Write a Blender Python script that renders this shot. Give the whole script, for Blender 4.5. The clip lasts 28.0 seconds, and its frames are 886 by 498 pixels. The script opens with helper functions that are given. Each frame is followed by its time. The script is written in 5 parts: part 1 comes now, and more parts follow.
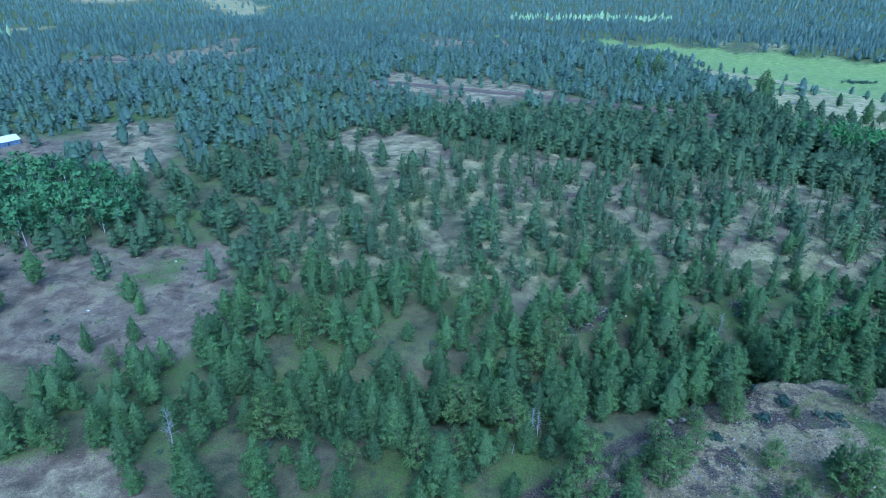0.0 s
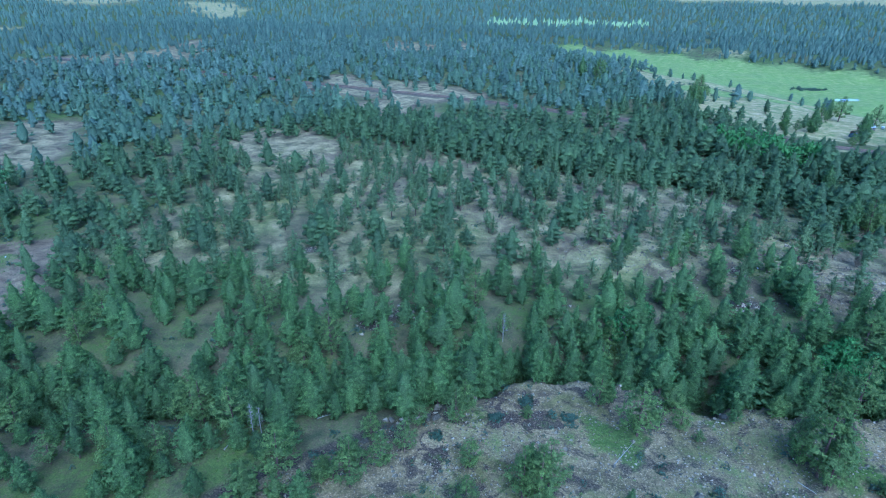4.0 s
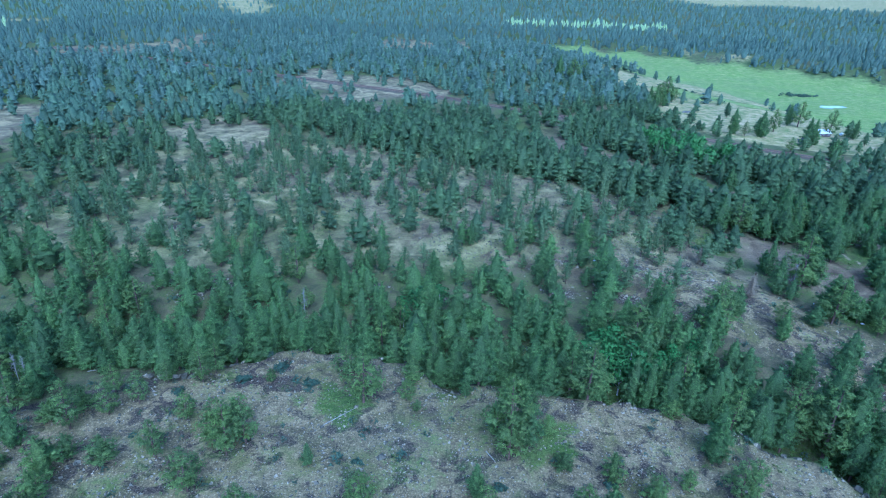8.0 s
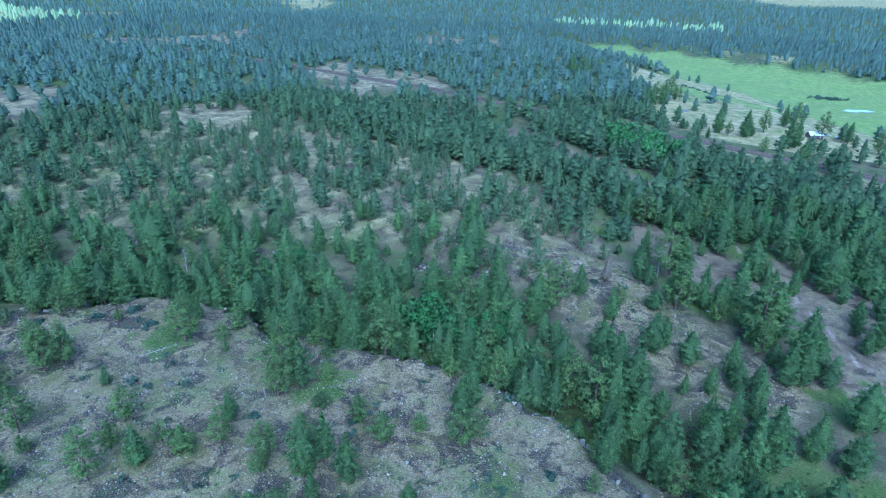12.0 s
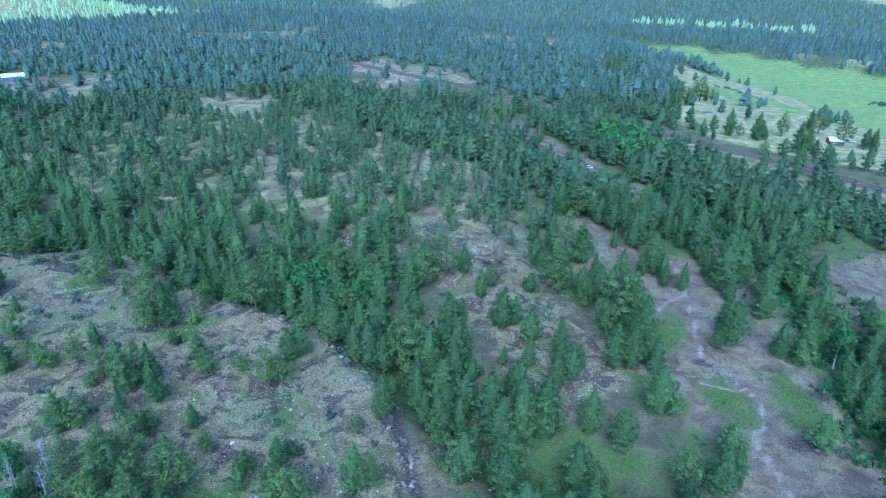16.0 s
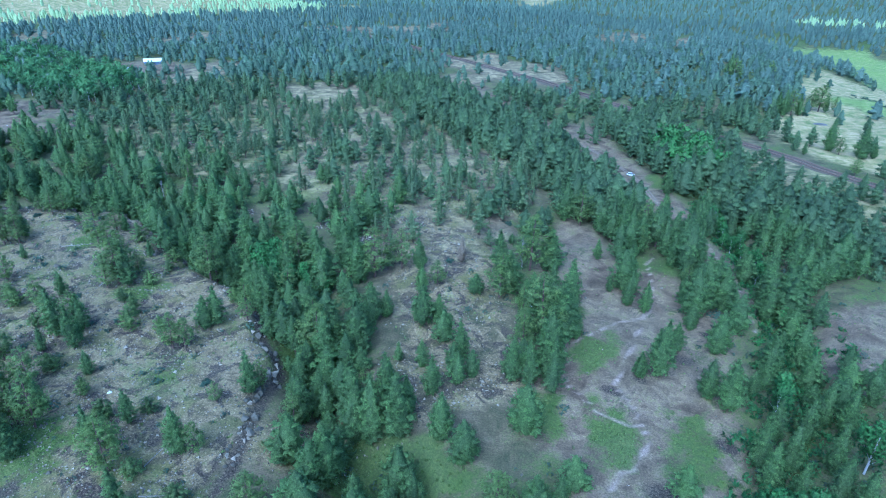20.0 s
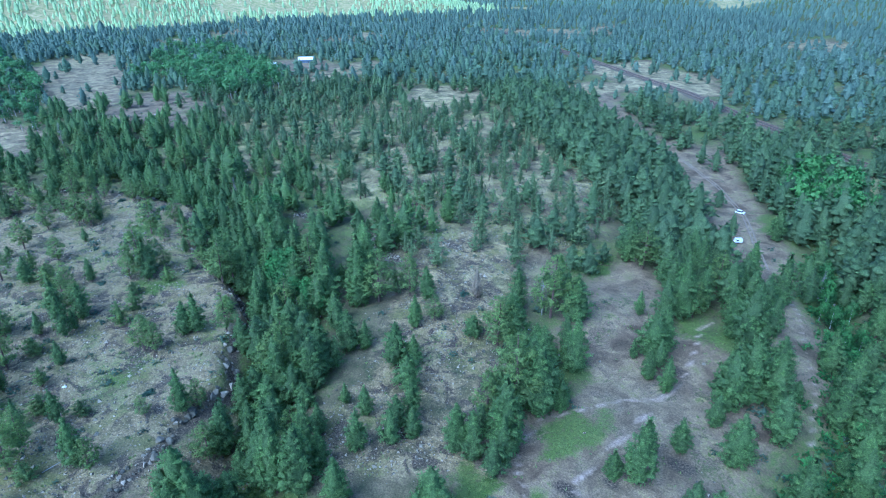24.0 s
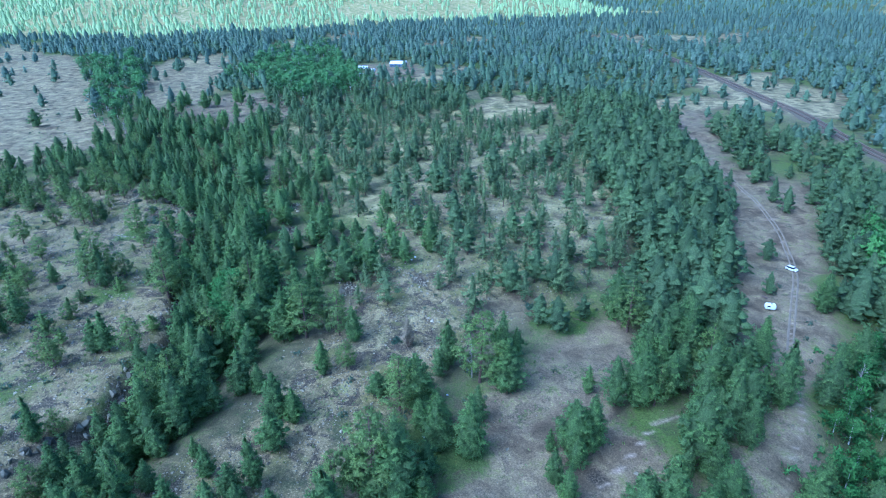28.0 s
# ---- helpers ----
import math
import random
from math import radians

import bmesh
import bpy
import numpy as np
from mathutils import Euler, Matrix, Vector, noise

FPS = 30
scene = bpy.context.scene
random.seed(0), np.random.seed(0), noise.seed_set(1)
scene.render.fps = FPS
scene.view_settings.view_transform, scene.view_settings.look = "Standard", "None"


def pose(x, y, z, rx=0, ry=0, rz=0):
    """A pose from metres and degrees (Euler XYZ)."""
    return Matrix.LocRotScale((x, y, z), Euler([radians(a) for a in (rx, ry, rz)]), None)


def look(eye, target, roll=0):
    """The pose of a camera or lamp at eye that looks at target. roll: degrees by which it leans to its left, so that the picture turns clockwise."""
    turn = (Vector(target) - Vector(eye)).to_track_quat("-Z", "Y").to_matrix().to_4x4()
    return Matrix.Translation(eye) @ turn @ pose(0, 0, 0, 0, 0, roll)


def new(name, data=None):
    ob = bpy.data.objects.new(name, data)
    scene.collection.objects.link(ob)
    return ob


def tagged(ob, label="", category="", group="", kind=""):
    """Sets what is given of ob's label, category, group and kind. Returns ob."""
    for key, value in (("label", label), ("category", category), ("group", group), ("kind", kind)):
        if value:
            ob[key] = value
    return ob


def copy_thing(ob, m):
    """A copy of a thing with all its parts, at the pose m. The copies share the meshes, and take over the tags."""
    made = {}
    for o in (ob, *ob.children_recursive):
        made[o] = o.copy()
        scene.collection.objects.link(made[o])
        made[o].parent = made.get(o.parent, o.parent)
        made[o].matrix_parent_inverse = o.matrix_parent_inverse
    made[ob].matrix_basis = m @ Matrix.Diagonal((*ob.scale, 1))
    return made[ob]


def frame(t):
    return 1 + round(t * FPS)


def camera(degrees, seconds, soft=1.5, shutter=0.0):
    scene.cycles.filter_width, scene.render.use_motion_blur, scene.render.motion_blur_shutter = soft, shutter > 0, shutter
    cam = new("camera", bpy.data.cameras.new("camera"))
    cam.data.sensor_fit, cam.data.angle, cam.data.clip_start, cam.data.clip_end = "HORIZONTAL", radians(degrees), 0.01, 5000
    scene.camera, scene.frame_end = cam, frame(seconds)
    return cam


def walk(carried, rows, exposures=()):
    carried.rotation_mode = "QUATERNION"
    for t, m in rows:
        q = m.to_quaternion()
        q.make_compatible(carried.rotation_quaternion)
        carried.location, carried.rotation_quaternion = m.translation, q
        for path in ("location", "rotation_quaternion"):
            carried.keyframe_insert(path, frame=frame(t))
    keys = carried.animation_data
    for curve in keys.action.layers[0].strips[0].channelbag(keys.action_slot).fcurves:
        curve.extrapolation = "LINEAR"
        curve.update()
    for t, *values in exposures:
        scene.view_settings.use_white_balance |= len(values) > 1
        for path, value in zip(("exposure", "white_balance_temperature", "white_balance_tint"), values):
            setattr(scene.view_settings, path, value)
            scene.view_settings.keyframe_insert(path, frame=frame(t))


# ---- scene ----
cam = camera(71.8, 28.0, 1.05)
METRES, EYE, TILT, LEAN, TURN = 483.0, 100.0, 0.0, 0.0, 0.0
ROWS = [
    (0.0, 0.0, 0.0, 0.0, 0.18, -24.81, -0.4),
    (0.5, 0.0149, 0.0023, -0.0004, 0.23, -24.75, -0.42),
    (1.0, 0.031, 0.0048, -0.0005, 0.28, -24.67, -0.45),
    (1.5, 0.0468, 0.0069, -0.0008, 0.35, -24.59, -0.5),
    (2.0, 0.0638, 0.0077, -0.0012, 0.42, -24.54, -0.54),
    (2.5, 0.0815, 0.0071, -0.0015, 0.5, -24.5, -0.61),
    (3.0, 0.101, 0.0051, -0.0017, 0.58, -24.44, -0.71),
    (3.5, 0.1209, 0.0022, -0.0018, 0.64, -24.42, -0.77),
    (5.5, 0.2004, -0.0078, -0.0019, 1.81, -24.34, -1.18),
    (6.0, 0.2201, -0.0099, -0.0019, 2.29, -24.35, -1.24),
    (6.5, 0.2394, -0.0116, -0.0021, 2.97, -24.37, -1.29),
    (7.0, 0.259, -0.0129, -0.0026, 3.69, -24.38, -1.37),
    (7.5, 0.2784, -0.0145, -0.0025, 4.36, -24.41, -1.47),
    (8.0, 0.2983, -0.0162, -0.0029, 5.15, -24.45, -1.51),
    (8.5, 0.3179, -0.0182, -0.003, 5.91, -24.49, -1.58),
    (9.0, 0.3361, -0.0205, -0.0031, 6.63, -24.52, -1.58),
    (9.5, 0.3555, -0.0228, -0.0031, 7.45, -24.55, -1.63),
    (10.0, 0.3746, -0.0249, -0.0033, 8.31, -24.57, -1.66),
    (10.5, 0.3939, -0.0266, -0.0035, 9.28, -24.6, -1.63),
    (11.0, 0.4128, -0.0283, -0.0035, 10.2, -24.61, -1.6),
    (11.5, 0.432, -0.0298, -0.0037, 11.22, -24.67, -1.57),
    (12.0, 0.4508, -0.0311, -0.0038, 12.24, -24.7, -1.56),
    (12.5, 0.4699, -0.0317, -0.0038, 13.34, -24.74, -1.56),
    (14.5, 0.5455, -0.0293, -0.0026, 17.83, -24.81, -1.45),
    (15.0, 0.5636, -0.0281, -0.0023, 18.94, -24.86, -1.37),
    (15.5, 0.5819, -0.0269, -0.0023, 20.13, -24.91, -1.33),
    (16.0, 0.5996, -0.0256, -0.0024, 21.39, -24.92, -1.27),
    (16.5, 0.6178, -0.0232, -0.0025, 22.77, -24.95, -1.27),
    (17.0, 0.6365, -0.0191, -0.0027, 24.11, -24.98, -1.25),
    (17.5, 0.6551, -0.0125, -0.0031, 25.74, -25.06, -1.19),
    (18.0, 0.6716, -0.004, -0.0033, 27.62, -25.17, -1.15),
    (18.5, 0.6861, 0.0066, -0.0034, 29.63, -25.27, -1.09),
    (19.0, 0.6985, 0.0181, -0.0034, 31.67, -25.36, -1.01),
    (19.5, 0.7096, 0.0305, -0.0035, 33.86, -25.36, -0.89),
    (20.0, 0.7192, 0.0427, -0.0038, 35.95, -25.37, -0.79),
    (20.5, 0.7275, 0.0554, -0.004, 38.14, -25.4, -0.68),
    (21.0, 0.7344, 0.0682, -0.0046, 40.35, -25.42, -0.6),
    (21.5, 0.7407, 0.0816, -0.0047, 42.61, -25.41, -0.48),
    (23.5, 0.7593, 0.1378, -0.0044, 51.06, -25.38, 0.05),
    (24.0, 0.7638, 0.1541, -0.0044, 52.95, -25.35, 0.15),
    (24.5, 0.7679, 0.1714, -0.0045, 54.85, -25.3, 0.25),
    (25.0, 0.7713, 0.1882, -0.0048, 56.6, -25.27, 0.32),
    (25.5, 0.7742, 0.2053, -0.0049, 58.28, -25.23, 0.42),
    (26.0, 0.7763, 0.2221, -0.0049, 59.8, -25.19, 0.52),
    (26.5, 0.7778, 0.2391, -0.005, 61.29, -25.14, 0.61),
    (27.0, 0.7787, 0.2556, -0.0051, 62.8, -25.08, 0.7),
    (27.5, 0.7787, 0.2718, -0.0054, 64.5, -25.05, 0.78),
    (28.0, 0.7775, 0.2868, -0.0057, 65.98, -25.02, 0.85),
]
walk(cam, [(t, pose(0, 0, EYE, TILT, LEAN, TURN) @ pose(METRES * x, METRES * y, METRES * z, 90 + pitch, roll, yaw)) for t, x, y, z, yaw, pitch, roll in ROWS],
     [(0.0, 0.72, 3610, 7), (14.0, 0.93, 3640, 7), (28.0, 1.12, 3730, 6)])

# ---------------------------------------------------------------- light
SUN_ELEVATION, SUN_AZIMUTH = 46.0, 167.0   # azimuth clockwise from +y
sky = bpy.data.worlds.new("sky")
scene.world = sky
sky.use_nodes = True
_n = sky.node_tree.nodes
_sky = _n.new("ShaderNodeTexSky")
_sky.sky_type = "NISHITA"
_sky.sun_disc = False
_sky.sun_elevation, _sky.sun_rotation = radians(SUN_ELEVATION), radians(SUN_AZIMUTH)
_sky.dust_density, _sky.air_density = 3.0, 1.0
sky.node_tree.links.new(_sky.outputs[0], _n["Background"].inputs[0])
_n["Background"].inputs[1].default_value = 0.15
sun = new("sun", bpy.data.lights.new("sun", "SUN"))
sun.data.energy, sun.data.angle, sun.data.color = 1.4, radians(40), (1.0, 0.95, 0.88)
_a, _e = radians(SUN_AZIMUTH), radians(SUN_ELEVATION)
sun.matrix_world = look((0, 0, 400), (-math.sin(_a) * math.cos(_e), -math.cos(_a) * math.cos(_e), 400 - math.sin(_e)))


# ---------------------------------------------------------------- materials
def material(name, rough=0.9, metal=0.0, spec=0.3):
    m = bpy.data.materials.new(name)
    m.use_nodes = True
    b = m.node_tree.nodes["Principled BSDF"]
    b.inputs["Roughness"].default_value, b.inputs["Metallic"].default_value = rough, metal
    b.inputs["Specular IOR Level"].default_value = spec
    return m, m.node_tree, b


def node(tree, kind, **sets):
    n = tree.nodes.new(kind)
    for key, value in sets.items():
        if key in n.inputs:
            n.inputs[key].default_value = value
    return n


def noise_of(tree, scale, detail=4.0, rough=0.55, distort=0.0):
    n = node(tree, "ShaderNodeTexNoise", Scale=scale, Detail=detail, Roughness=rough, Distortion=distort)
    g = tree.nodes.new("ShaderNodeNewGeometry")
    tree.links.new(g.outputs["Position"], n.inputs["Vector"])
    return n.outputs["Fac"]


def ramp(tree, fac, stops):
    r = tree.nodes.new("ShaderNodeValToRGB")
    while len(r.color_ramp.elements) < len(stops):
        r.color_ramp.elements.new(0.5)
    for el, (at, c) in zip(r.color_ramp.elements, stops):
        el.position, el.color = at, (*c, 1) if len(c) == 3 else c
    tree.links.new(fac, r.inputs[0])
    return r.outputs[0]


def mix(tree, fac, a, b, blend="MIX"):
    m = tree.nodes.new("ShaderNodeMix")
    m.data_type, m.blend_type = "RGBA", blend
    for sock, value in ((m.inputs[0], fac), (m.inputs[6], a), (m.inputs[7], b)):
        if hasattr(value, "links"):
            tree.links.new(value, sock)
        else:
            sock.default_value = value if isinstance(value, float) else (*value, 1)
    return m.outputs[2]


def maths(tree, op, a, b=0.0, clamp=False):
    m = tree.nodes.new("ShaderNodeMath")
    m.operation, m.use_clamp = op, clamp
    for sock, value in ((m.inputs[0], a), (m.inputs[1], b)):
        if hasattr(value, "links"):
            tree.links.new(value, sock)
        else:
            sock.default_value = value
    return m.outputs[0]


def attribute(tree, name):
    a = tree.nodes.new("ShaderNodeAttribute")
    a.attribute_name = name
    return a.outputs["Fac"]


def bump(tree, bsdf, height, strength, distance):
    b = node(tree, "ShaderNodeBump", Strength=strength, Distance=distance)
    tree.links.new(height, b.inputs["Height"])
    tree.links.new(b.outputs[0], bsdf.inputs["Normal"])


def plain(name, a, b, scale=3.0, rough=0.8, metal=0.0, relief=0.0):
    """A material whose colour wanders between a and b."""
    m, t, bsdf = material(name, rough, metal)
    f = noise_of(t, scale, 5.0, 0.6)
    t.links.new(ramp(t, f, [(0.3, a), (0.7, b)]), bsdf.inputs["Base Color"])
    if relief:
        bump(t, bsdf, f, 0.6, relief)
    return m


def foliage(name, dark, light, glow=0.2):
    """Needles or leaves: tone runs from 0 to 1 within a tree, and each tree has its own cast."""
    m, t, bsdf = material(name, 0.62, 0.0, 0.25)
    own = t.nodes.new("ShaderNodeObjectInfo").outputs["Random"]
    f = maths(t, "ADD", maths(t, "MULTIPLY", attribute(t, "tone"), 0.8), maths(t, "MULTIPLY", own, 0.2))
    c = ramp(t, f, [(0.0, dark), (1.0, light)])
    k = dark[1] * 0.4 + light[1] * 0.45
    c = mix(t, ramp(t, noise_of(t, 0.11, 2.0), [(0.38, (0, 0, 0)), (0.68, (0.32, 0.32, 0.32))]), c, (k * 0.80, k, k * (0.3 + 0.6 * light[2] / light[1])))
    grain = noise_of(t, 2.6, 5.0, 0.75)
    c = mix(t, 0.8, c, ramp(t, grain, [(0.32, (0.16, 0.16, 0.16)), (0.50, (0.48, 0.48, 0.48)), (0.68, (0.84, 0.84, 0.80))]), "OVERLAY")
    bump(t, bsdf, grain, 0.8, 0.35)
    t.links.new(c, bsdf.inputs["Base Color"])
    trans = t.nodes.new("ShaderNodeBsdfTranslucent")
    t.links.new(c, trans.inputs[0])
    blend = t.nodes.new("ShaderNodeMixShader")
    blend.inputs[0].default_value = glow
    t.links.new(bsdf.outputs[0], blend.inputs[1])
    t.links.new(trans.outputs[0], blend.inputs[2])
    t.links.new(blend.outputs[0], t.nodes["Material Output"].inputs[0])
    return m


NEEDLE = foliage("pine_needles", (0.072, 0.106, 0.034), (0.232, 0.338, 0.080), 0.45)
NEEDLE_OPEN = foliage("loose_pine_needles", (0.084, 0.114, 0.032), (0.282, 0.370, 0.080), 0.45)
NEEDLE_DRY = foliage("thin_needles", (0.082, 0.108, 0.040), (0.265, 0.330, 0.112), 0.40)
# These three put distance haze into the needle colour, strongest in NEEDLE_FAR.
NEEDLE_FAR = foliage("far_haze_needles", (0.092, 0.126, 0.082), (0.262, 0.335, 0.212), 0.40)
NEEDLE_MID = foliage("mid_haze_needles", (0.074, 0.106, 0.040), (0.238, 0.322, 0.104), 0.43)
NEEDLE_BLUE = foliage("blue_haze_needles", (0.084, 0.116, 0.062), (0.236, 0.322, 0.156), 0.40)
LEAF = foliage("broad_leaves", (0.020, 0.062, 0.014), (0.175, 0.335, 0.070), 0.32)
LEAF_DARK = foliage("grove_leaves", (0.028, 0.062, 0.020), (0.205, 0.345, 0.098), 0.32)
LEAF_BRIGHT = foliage("fresh_leaves", (0.080, 0.175, 0.037), (0.178, 0.325, 0.068), 0.35)
# LEAF_PALE paints distant sunshine into the leaf colour.
LEAF_PALE = foliage("sunlit_tint_leaves", (0.36, 0.45, 0.17), (0.64, 0.71, 0.31), 0.35)
SHRUB = foliage("shrub_leaves", (0.050, 0.080, 0.045), (0.120, 0.160, 0.090), 0.15)
GRASS = foliage("grass_blades", (0.095, 0.145, 0.026), (0.235, 0.290, 0.066), 0.3)
RUSTY = foliage("dead_needles", (0.19, 0.135, 0.080), (0.34, 0.26, 0.16), 0.2)
BARK = plain("pine_bark", (0.070, 0.050, 0.040), (0.190, 0.120, 0.085), 2.0, 0.95, 0.0, 0.1)
PALE_BARK = plain("pale_bark", (0.30, 0.29, 0.26), (0.55, 0.53, 0.48), 2.0, 0.9)
DEAD = plain("bleached_wood", (0.20, 0.185, 0.150), (0.36, 0.335, 0.275), 4.0, 0.9)
GREY_WOOD = plain("grey_dead_wood", (0.13, 0.125, 0.11), (0.26, 0.25, 0.22), 4.0, 0.9)


def stone_material():
    """Basalt: each stone has its own tone, from blackish to pale lichen grey."""
    m, t, bsdf = material("basalt", 0.95, 0.0, 0.2)
    own = t.nodes.new("ShaderNodeNewGeometry").outputs["Random Per Island"]
    f = noise_of(t, 1.6, 5.0, 0.65)
    c = ramp(t, own, [(0.0, (0.035, 0.031, 0.023)), (0.45, (0.108, 0.094, 0.062)), (0.72, (0.290, 0.245, 0.158)), (1.0, (0.440, 0.370, 0.250))])
    c = mix(t, ramp(t, f, [(0.40, (0, 0, 0)), (0.65, (0.7, 0.7, 0.7))]), c, (0.160, 0.150, 0.105))
    t.links.new(c, bsdf.inputs["Base Color"])
    bump(t, bsdf, f, 0.6, 0.15)
    return m


ROCK = stone_material()
PALE_ROCK = plain("pale_rock", (0.55, 0.54, 0.52), (0.75, 0.74, 0.72), 2.0, 0.9, 0.0, 0.05)
BALLAST = plain("ballast", (0.070, 0.056, 0.034), (0.155, 0.125, 0.078), 3.0, 0.95, 0.0, 0.05)
SLEEPER = plain("sleeper_wood", (0.050, 0.036, 0.022), (0.095, 0.070, 0.046), 3.0, 0.9)
STEEL = plain("rail_steel", (0.15, 0.098, 0.060), (0.26, 0.18, 0.115), 1.0, 0.6, 0.2)
WHITE_METAL = plain("white_metal_roof", (0.70, 0.71, 0.72), (0.84, 0.84, 0.84), 0.6, 0.45)
WHITE_PAINT = plain("white_paint", (0.72, 0.72, 0.71), (0.82, 0.82, 0.81), 1.5, 0.35)
BLUE_PAINT = plain("blue_siding", (0.10, 0.13, 0.17), (0.16, 0.19, 0.23), 1.2, 0.6)
RED_PAINT = plain("red_roof", (0.26, 0.11, 0.08), (0.38, 0.18, 0.14), 1.2, 0.6)
BROWN_WOOD = plain("brown_boards", (0.08, 0.055, 0.045), (0.17, 0.12, 0.09), 2.0, 0.85)
RUBBER = plain("tyre_rubber", (0.015, 0.015, 0.016), (0.03, 0.03, 0.03), 9.0, 0.85)
DARK_GLASS = plain("dark_glass", (0.012, 0.016, 0.02), (0.02, 0.026, 0.03), 1.0, 0.08)
DARK_TRIM = plain("dark_trim", (0.03, 0.03, 0.032), (0.06, 0.06, 0.062), 5.0, 0.5)


def ground_material():
    m, t, bsdf = material("open_ground", 0.97, 0.0, 0.15)
    fine, mid, big = noise_of(t, 0.9, 6.0, 0.7), noise_of(t, 0.14, 5.0, 0.6, 0.5), noise_of(t, 0.03, 4.0, 0.55)
    grit = noise_of(t, 2.4, 4.0, 0.75)
    soil = ramp(t, mid, [(0.32, (0.084, 0.061, 0.034)), (0.46, (0.163, 0.120, 0.067)), (0.62, (0.255, 0.189, 0.114))])
    litter = ramp(t, mid, [(0.32, (0.054, 0.064, 0.022)), (0.48, (0.125, 0.104, 0.048)), (0.64, (0.234, 0.174, 0.096))])
    rock = ramp(t, mid, [(0.30, (0.118, 0.100, 0.040)), (0.46, (0.225, 0.172, 0.078)), (0.62, (0.365, 0.278, 0.132))])
    rock = mix(t, ramp(t, grit, [(0.56, (0, 0, 0)), (0.66, (0.7, 0.7, 0.7))]), rock, (0.50, 0.39, 0.23))
    rock = mix(t, ramp(t, fine, [(0.40, (0.65, 0.65, 0.65)), (0.54, (0, 0, 0))]), rock, (0.082, 0.064, 0.034))
    rubble = ramp(t, grit, [(0.34, (0.029, 0.022, 0.016)), (0.55, (0.082, 0.062, 0.041)), (0.70, (0.194, 0.146, 0.092))])
    rock = mix(t, ramp(t, noise_of(t, 0.16, 5.0, 0.62, 0.8), [(0.50, (0, 0, 0)), (0.57, (1, 1, 1))]), rock, rubble)
    rock = mix(t, ramp(t, noise_of(t, 0.09, 4.0, 0.6, 0.8), [(0.51, (0, 0, 0)), (0.64, (0.75, 0.75, 0.75))]), rock, (0.150, 0.140, 0.036))
    grass = ramp(t, fine, [(0.30, (0.048, 0.083, 0.010)), (0.55, (0.086, 0.134, 0.015)), (0.75, (0.148, 0.168, 0.029))])
    meadow = ramp(t, mid, [(0.30, (0.172, 0.236, 0.044)), (0.52, (0.236, 0.288, 0.062)), (0.72, (0.345, 0.345, 0.112))])
    straw_and_glare = ramp(t, mid, [(0.32, (0.157, 0.200, 0.047)), (0.47, (0.302, 0.266, 0.095)), (0.64, (0.469, 0.372, 0.173))])
    dust = ramp(t, fine, [(0.30, (0.264, 0.196, 0.132)), (0.70, (0.405, 0.308, 0.216))])

    def edge(name, jitter=0.9, hard=3.0):
        """A cover's share, with a ragged border."""
        a = maths(t, "ADD", attribute(t, name), maths(t, "MULTIPLY", maths(t, "SUBTRACT", mid, 0.5), jitter))
        a = maths(t, "ADD", a, maths(t, "MULTIPLY", maths(t, "SUBTRACT", fine, 0.5), jitter * 0.7))
        return maths(t, "MULTIPLY", maths(t, "SUBTRACT", a, 0.5 - 0.5 / hard), hard, True)

    c = mix(t, edge("litter", 1.3, 1.6), soil, litter)
    c = mix(t, edge("rock", 1.6, 2.2), c, rock)
    c = mix(t, maths(t, "MULTIPLY", edge("grass", 1.8, 2.0), 0.85), c, grass)
    c = mix(t, edge("straw_and_glare", 0.8, 2.0), c, straw_and_glare)
    c = mix(t, edge("meadow", 0.8, 2.5), c, meadow)
    c = mix(t, edge("rubble_and_shade", 0.9, 2.5), c, rubble)
    c = mix(t, edge("dust", 0.6, 2.5), c, dust)
    c = mix(t, maths(t, "MULTIPLY", ramp(t, big, [(0.35, (0, 0, 0)), (0.65, (1, 1, 1))]), 0.2), c, (0.16, 0.15, 0.085))
    c = mix(t, 0.65, c, ramp(t, grit, [(0.34, (0.22, 0.22, 0.22)), (0.50, (0.50, 0.50, 0.50)), (0.66, (0.78, 0.77, 0.75))]), "OVERLAY")
    t.links.new(c, bsdf.inputs["Base Color"])
    bump(t, bsdf, maths(t, "ADD", fine, maths(t, "MULTIPLY", grit, 0.5)), 0.7, 0.5)
    return m


GROUND = ground_material()

# ---------------------------------------------------------------- the plan
MESA = [(-5, 20), (20, 96), (47, 114), (72, 127), (88, 137), (101, 140), (125, 136), (133, 127), (151, 129), (164, 125), (175, 127), (197, 124),
        (212, 113), (228, 107), (237, 92), (250, 74), (262, 50), (262, 20)]
GULLY_LINE = [(-40, 130), (20, 138), (60, 143), (95, 150), (140, 141), (180, 136), (205, 136), (228, 121), (246, 108), (262, 98), (284, 92)]
RAVINE_LINE = [(366, 96), (357, 125), (353, 150), (351, 172), (345, 198), (336, 232), (322, 262), (308, 285), (285, 325)]
RAIL_LINE = [(-420, 765), (-240, 690), (-120, 638), (-40, 601), (39, 564), (84, 544), (155, 501), (185, 486), (241, 457), (303, 430), (326, 414), (351, 400), (373, 386), (430, 342), (520, 268)]
CAMP_ROAD = [(335, 205), (324, 232), (313, 249), (304, 264), (282, 287), (264, 311), (251, 328), (234, 345), (206, 368), (166, 391), (131, 408), (89, 436), (21, 485)]
FLAT_TRACK = [(291, 238), (291, 230), (296, 219), (301, 206), (303, 190), (306, 172), (308, 156), (316, 149), (322, 141), (324, 132), (320, 125), (326, 110), (330, 92)]
